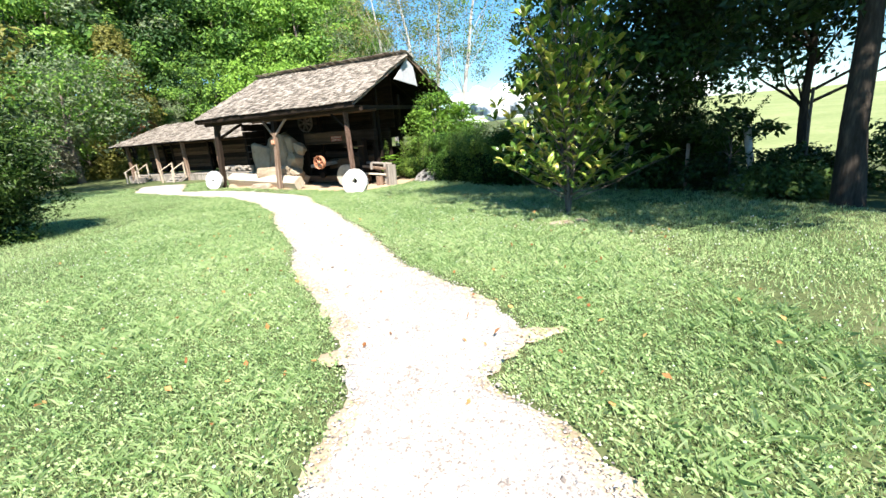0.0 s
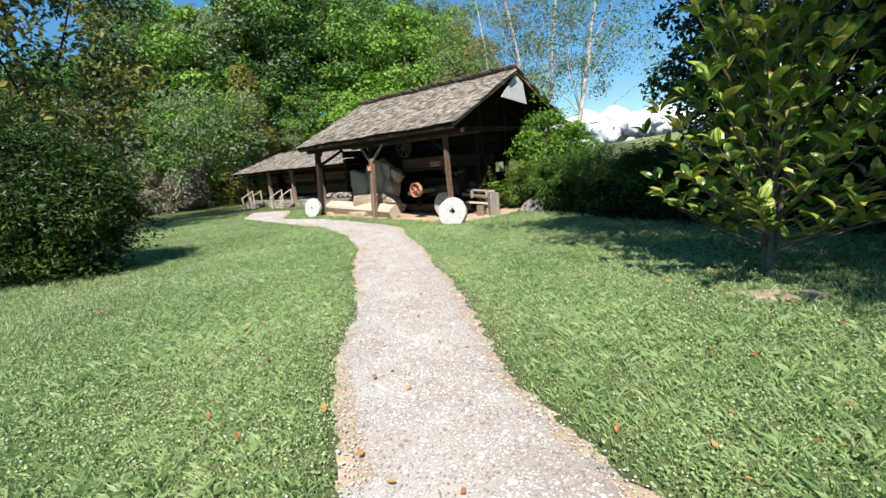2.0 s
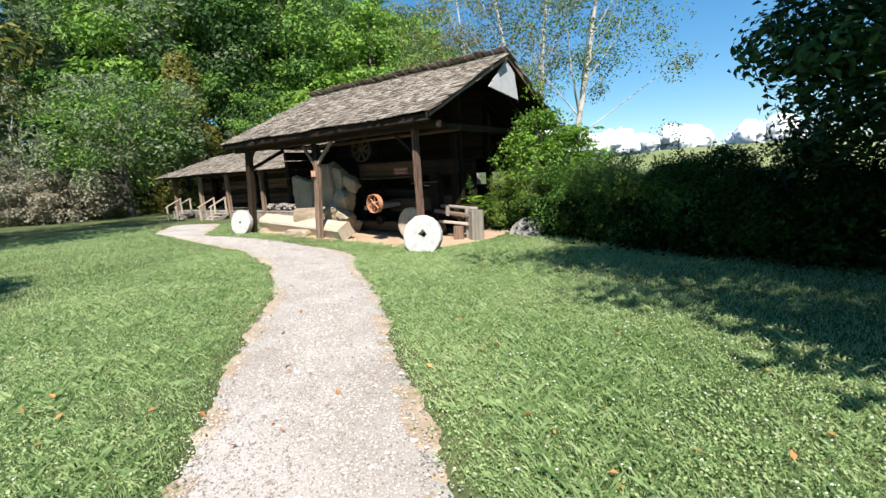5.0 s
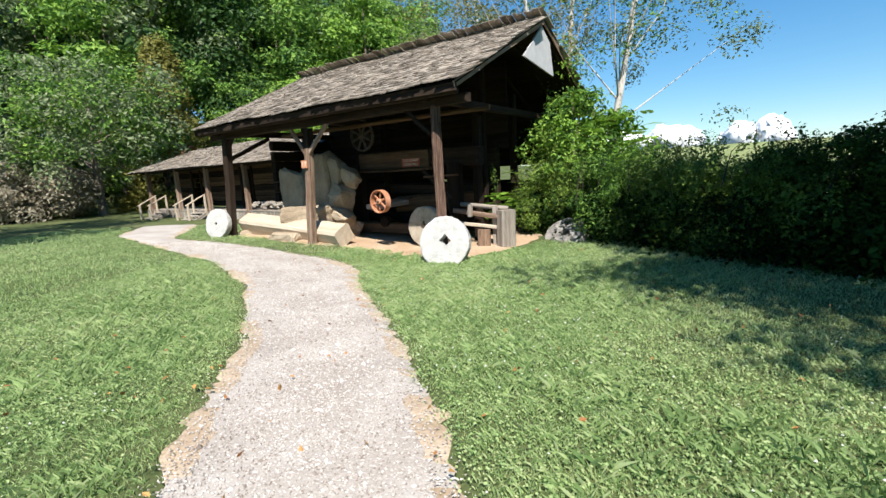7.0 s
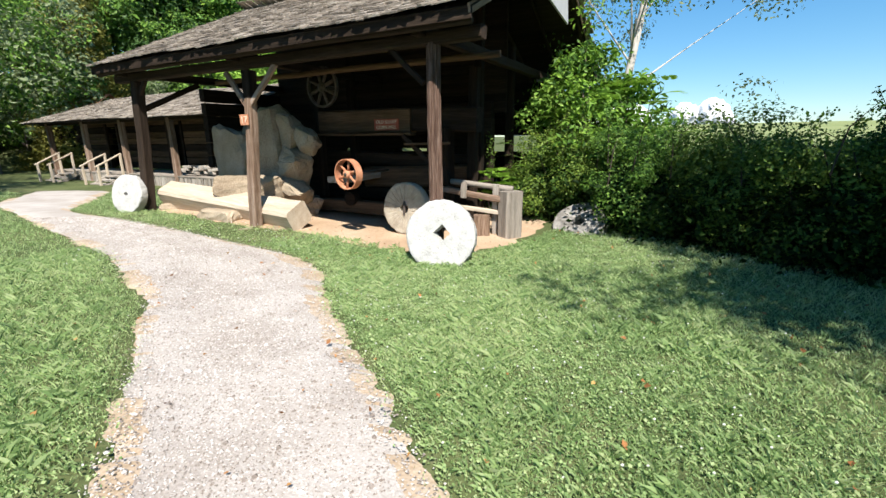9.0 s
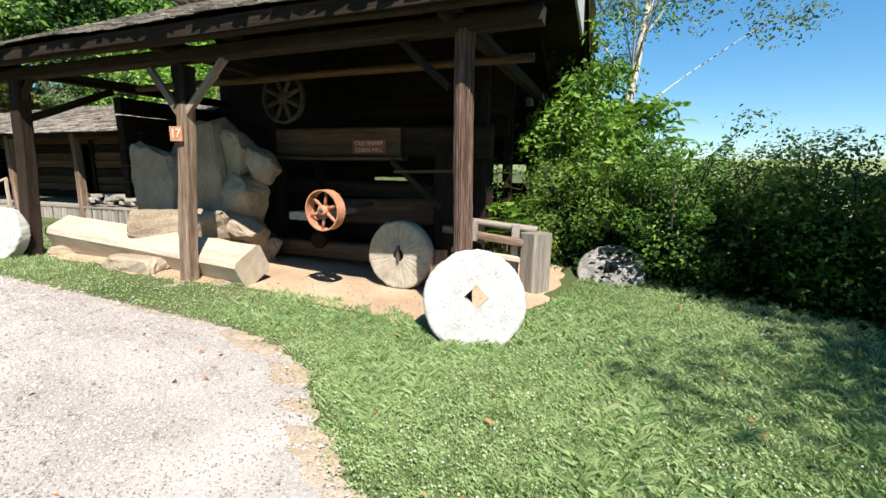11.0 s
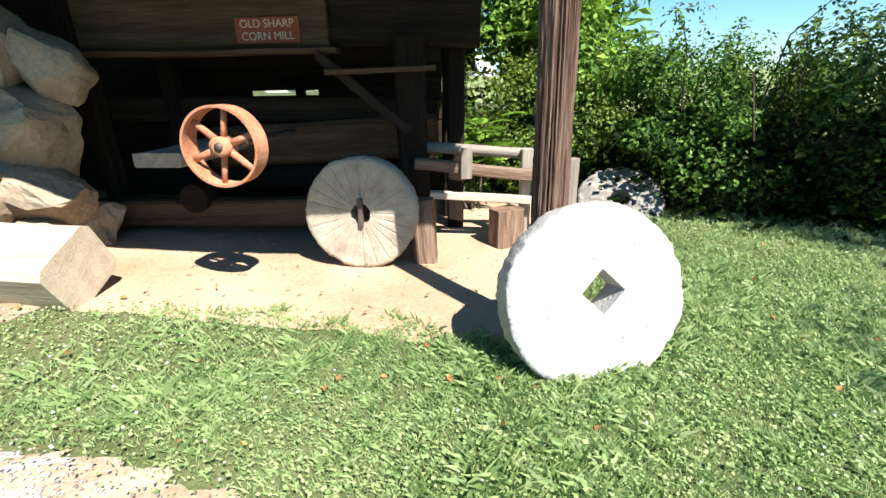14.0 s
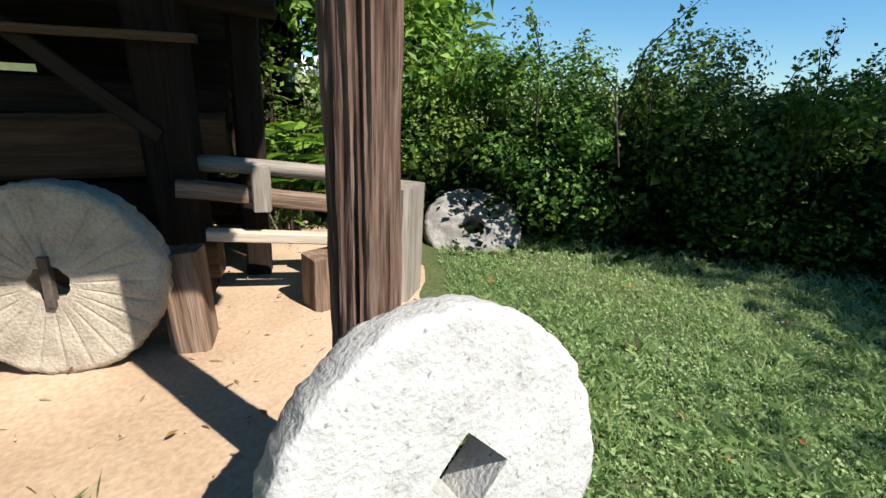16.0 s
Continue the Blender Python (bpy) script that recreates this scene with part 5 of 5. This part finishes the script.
def lawn_points(n, rng, box, keep):
    X = rng.uniform(box[0], box[1], n)
    Y = rng.uniform(box[2], box[3], n)
    d = off_path(X, Y)
    S, D = in_mill(X, Y)
    edge = 0.10 * np.sin(X * 7.0) + 0.08 * np.sin(Y * 9.0 + X * 3)
    es, ed = np.array(sorted(DIRT_EDGE)).T
    floor = (D > np.interp(S, es, ed) + 0.32 + 0.9 * edge) & (S > -1.05) & (S < 9.3) & (D < 6)
    for px, py, rx, ry in PATCHES:
        bare = np.hypot((X - px) / rx, (Y - py) / ry)
        keep_out = (bare < 1.0) & (rng.uniform(0, 1, n) > 0.3 + 0.5 * bare)
        d = np.where(keep_out, -1, d)
    ok = (d > 0.02 + 0.17 * rng.uniform(-1, 1, n) ** 3) & ~floor & (rng.uniform(0, 1, n) < keep(d, X, Y))
    return X[ok], Y[ok], d[ok]


def blades(X, Y, d, rng, width, near):
    """Blades of grass: two triangles each near the walk, one beyond."""
    patch = np.sin(X * 1.3 + np.sin(Y * 0.9)) * np.sin(Y * 1.1 + 1.7 * np.sin(X * 0.7))
    n = len(X)
    tall = rng.uniform(0, 1, n) ** 3
    H = (0.025 + 0.03 * rng.uniform(0, 1, n) + 0.042 * tall * (patch > -0.2)) * np.clip(0.4 + d * 1.8, 0.4, 1.0)
    tuft = 0.5 + 0.5 * np.sin(X * 9 + 2 * np.sin(Y * 7)) * np.sin(Y * 8 + 2 * np.sin(X * 6))
    H *= 0.5 + 1.0 * tuft
    W = width * rng.uniform(0.6, 1.3, n)
    a = rng.uniform(0, 2 * math.pi, n)
    b = a + rng.normal(size=n) * 0.6
    lean = H * rng.uniform(0.2, 1.5, n)
    Z = surface(X, Y) - 0.004
    c, s = np.cos(a), np.sin(a)
    px, py = np.cos(b), np.sin(b)
    rows = ((0, 1, 0), (0, -1, 0), (0.7, -0.9, 0.4), (1, 0.2, 1)) if near else ((0, 1, 0), (0, -1, 0), (1, 0, 0.8))
    V = np.empty((n, len(rows), 3), dtype=np.float32)
    for i, (u, w, l) in enumerate(rows):
        V[:, i, 0] = X - s * W * w + px * lean * l
        V[:, i, 1] = Y + c * W * w + py * lean * l
        V[:, i, 2] = Z + H * u
    i = np.arange(n)[:, None] * len(rows)
    F = np.concatenate([i + [[0, 1, 2]], i + [[0, 2, 3]]]) if near else i + [[0, 1, 2]]
    return V.reshape(-1, 3), F


def build_grass():
    rng = np.random.default_rng(3)
    full = lambda d, X, Y: np.where(d < 0.15, 0.6 + 2.6 * np.clip(d, -0.1, 0.15), 1.0)
    X, Y, d = lawn_points(850000, rng, (-22, 7, 0.6, 27), lambda d, X, Y: np.where(X < -8.5, full(d, X, Y), np.clip((d - 1.2) / 2.4, 0, 1)))
    tagged(put("lawn_grass_far", mesh_np("lawn_grass_far", *blades(X, Y, d, rng, 0.0058, False), M_GRASS)), "short lawn grass away from the path", "grass", kind="stuff")
    parts = [lawn_points(760000, rng, (-9.5, 2.8, 0.8, 19.5), lambda d, X, Y: full(d, X, Y) * np.clip((3.8 - d) / 2.4, 0, 1)), lawn_points(300000, rng, (-7.5, 2.5, 13.5, 21.5), lambda d, X, Y: full(d, X, Y) * np.clip(1.35 - np.hypot(X + 2.9, Y - 17.8) / 3.4, 0, 1))]
    X, Y, d = (np.concatenate([p[k] for p in parts]) for k in range(3))
    tagged(put("lawn_grass", mesh_np("lawn_grass", *blades(X, Y, d, rng, 0.0024, True), M_GRASS)), "short mixed lawn grass with clover", "grass", kind="stuff")
    # clover leaves and flower heads
    X, Y, d = lawn_points(400000, rng, (-9, 4.5, 1.0, 21.0), lambda d, X, Y: np.where(np.sin(X * 0.9 + 2) * np.sin(Y * 0.7) > -0.35, np.where(d < 4, 0.8, 0.25), 0.12))
    P = np.stack([X, Y, surface(X, Y) + rng.uniform(0.015, 0.05, len(X))], 1)
    V, F = leaves(P, 0.019, rng, up=1.0, aspect=0.95)
    tagged(put("clover_leaves", mesh_np("clover_leaves", V, F, M_GRASS)), "low clover leaves in the lawn", "clover", kind="stuff")
    X, Y, d = lawn_points(15000, rng, (-9, 5.5, 1.0, 21.5), lambda d, X, Y: np.where(np.sin(X * 0.8 + 1) * np.sin(Y * 0.6 + 2) > 0.0, 0.3, 0.05))
    n = len(X)
    R = rng.uniform(0.006, 0.011, n)
    Z = surface(X, Y) + rng.uniform(0.045, 0.085, n)
    C = np.stack([X, Y, Z], 1)
    O = np.array([(1, 0, 0), (0, 1, 0), (-1, 0, 0), (0, -1, 0), (0, 0, 1), (0, 0, -1)], dtype=float)
    V = (C[:, None] + O[None] * R[:, None, None]).reshape(-1, 3)
    i = np.arange(n)[:, None] * 6
    F = np.concatenate([i + [f] for f in ((0, 1, 4), (1, 2, 4), (2, 3, 4), (3, 0, 4), (1, 0, 5), (2, 1, 5), (3, 2, 5), (0, 3, 5))])
    tagged(put("clover_flowers", mesh_np("clover_flowers", V, F, M_CLOVER)), "tiny white clover flower heads in the lawn", "flowers", kind="stuff")


def build_pebbles():
    rng = np.random.default_rng(9)
    n = 170000
    i = (2 + (NP * 0.8 - 2) * rng.uniform(0, 1, n)).astype(int)
    t = rng.normal(0.5, 0.42, n)
    ok = (t > 0.02) & (t < 0.98)
    i, t = i[ok], t[ok][:, None]
    P = EDGE_L[i] * (1 - t) + EDGE_R[i] * t + rng.normal(size=(len(i), 2)) * 0.05
    n = len(P)
    R = rng.uniform(0.004, 0.010, n) * (1 + (rng.uniform(0, 1, n) > 0.985) * 1.5)
    Z = surface(P[:, 0], P[:, 1]) + 0.012 + 0.010 * np.sin(np.pi * np.clip(t[:, 0], 0, 1))
    C = np.stack([P[:, 0], P[:, 1], Z], 1)
    O = np.array([(1, 0, 0), (0, 1, 0), (-1, 0, 0), (0, -1, 0), (0, 0, 0.75)], dtype=float)
    V = (C[:, None] + (O[None] * (1 + 0.4 * rng.uniform(-1, 1, (n, 5, 1)))) * R[:, None, None]).reshape(-1, 3)
    k = np.arange(n)[:, None] * 5
    F = np.concatenate([k + [f] for f in ((0, 1, 4), (1, 2, 4), (2, 3, 4), (3, 0, 4))])
    tagged(put("gravel_pebbles", mesh_np("gravel_pebbles", V, F, M_PEBBLE)), "loose pale crushed stone on the path", "gravel", kind="stuff")


def build_fallen_leaves():
    rng = np.random.default_rng(12)
    n = 700
    X, Y = rng.uniform(-7, 3.5, n), rng.uniform(2, 21, n)
    P = np.stack([X, Y, surface(X, Y) + 0.05], 1)
    V, F = leaves(P, 0.055, rng, up=1.0, aspect=0.6)
    tagged(put("fallen_leaves", mesh_np("fallen_leaves", V, F, M_FALLEN)), "scattered dry brown leaves on the lawn", "leaves", kind="stuff")


def build_debris():
    """Straw, twigs and crumbs of bark on the earth floor of the mill."""
    rng = np.random.default_rng(31)
    n = 800
    S, D = rng.uniform(-0.6, 7.5, n), rng.uniform(-0.2, 3.6, n)
    ok = D > np.interp(S, *np.array(sorted(DIRT_EDGE)).T)
    S, D = S[ok], D[ok]
    n = len(S)
    X, Y = -3.5 - 0.8884 * S + 0.4591 * D, 18.9 + 0.4591 * S + 0.8884 * D
    a, L, W = rng.uniform(0, 6.28, n), rng.uniform(0.01, 0.05, n) * rng.uniform(0.3, 1, n), rng.uniform(0.0015, 0.004, n)
    Z = surface(X, Y) + 0.03
    c, s = np.cos(a), np.sin(a)
    V = np.stack([np.stack([X + c * L * u - s * W * w, Y + s * L * u + c * W * w, Z + h], 1) for u, w, h in ((-1, 1, 0), (-1, -1, 0), (1, -1, 0.006), (1, 1, 0.006), (0, 0, 0.012))], 1).reshape(-1, 3)
    i = np.arange(n)[:, None] * 5
    F = np.concatenate([i + [[0, 1, 4]], i + [[1, 2, 4]], i + [[2, 3, 4]], i + [[3, 0, 4]]])
    tagged(put("straw_litter", mesh_np("straw_litter", V, F, M_LITTER)), "straw and bark crumbs on the earth floor", "litter", kind="stuff")


build_grass()
build_debris()
build_pebbles()
build_fallen_leaves()
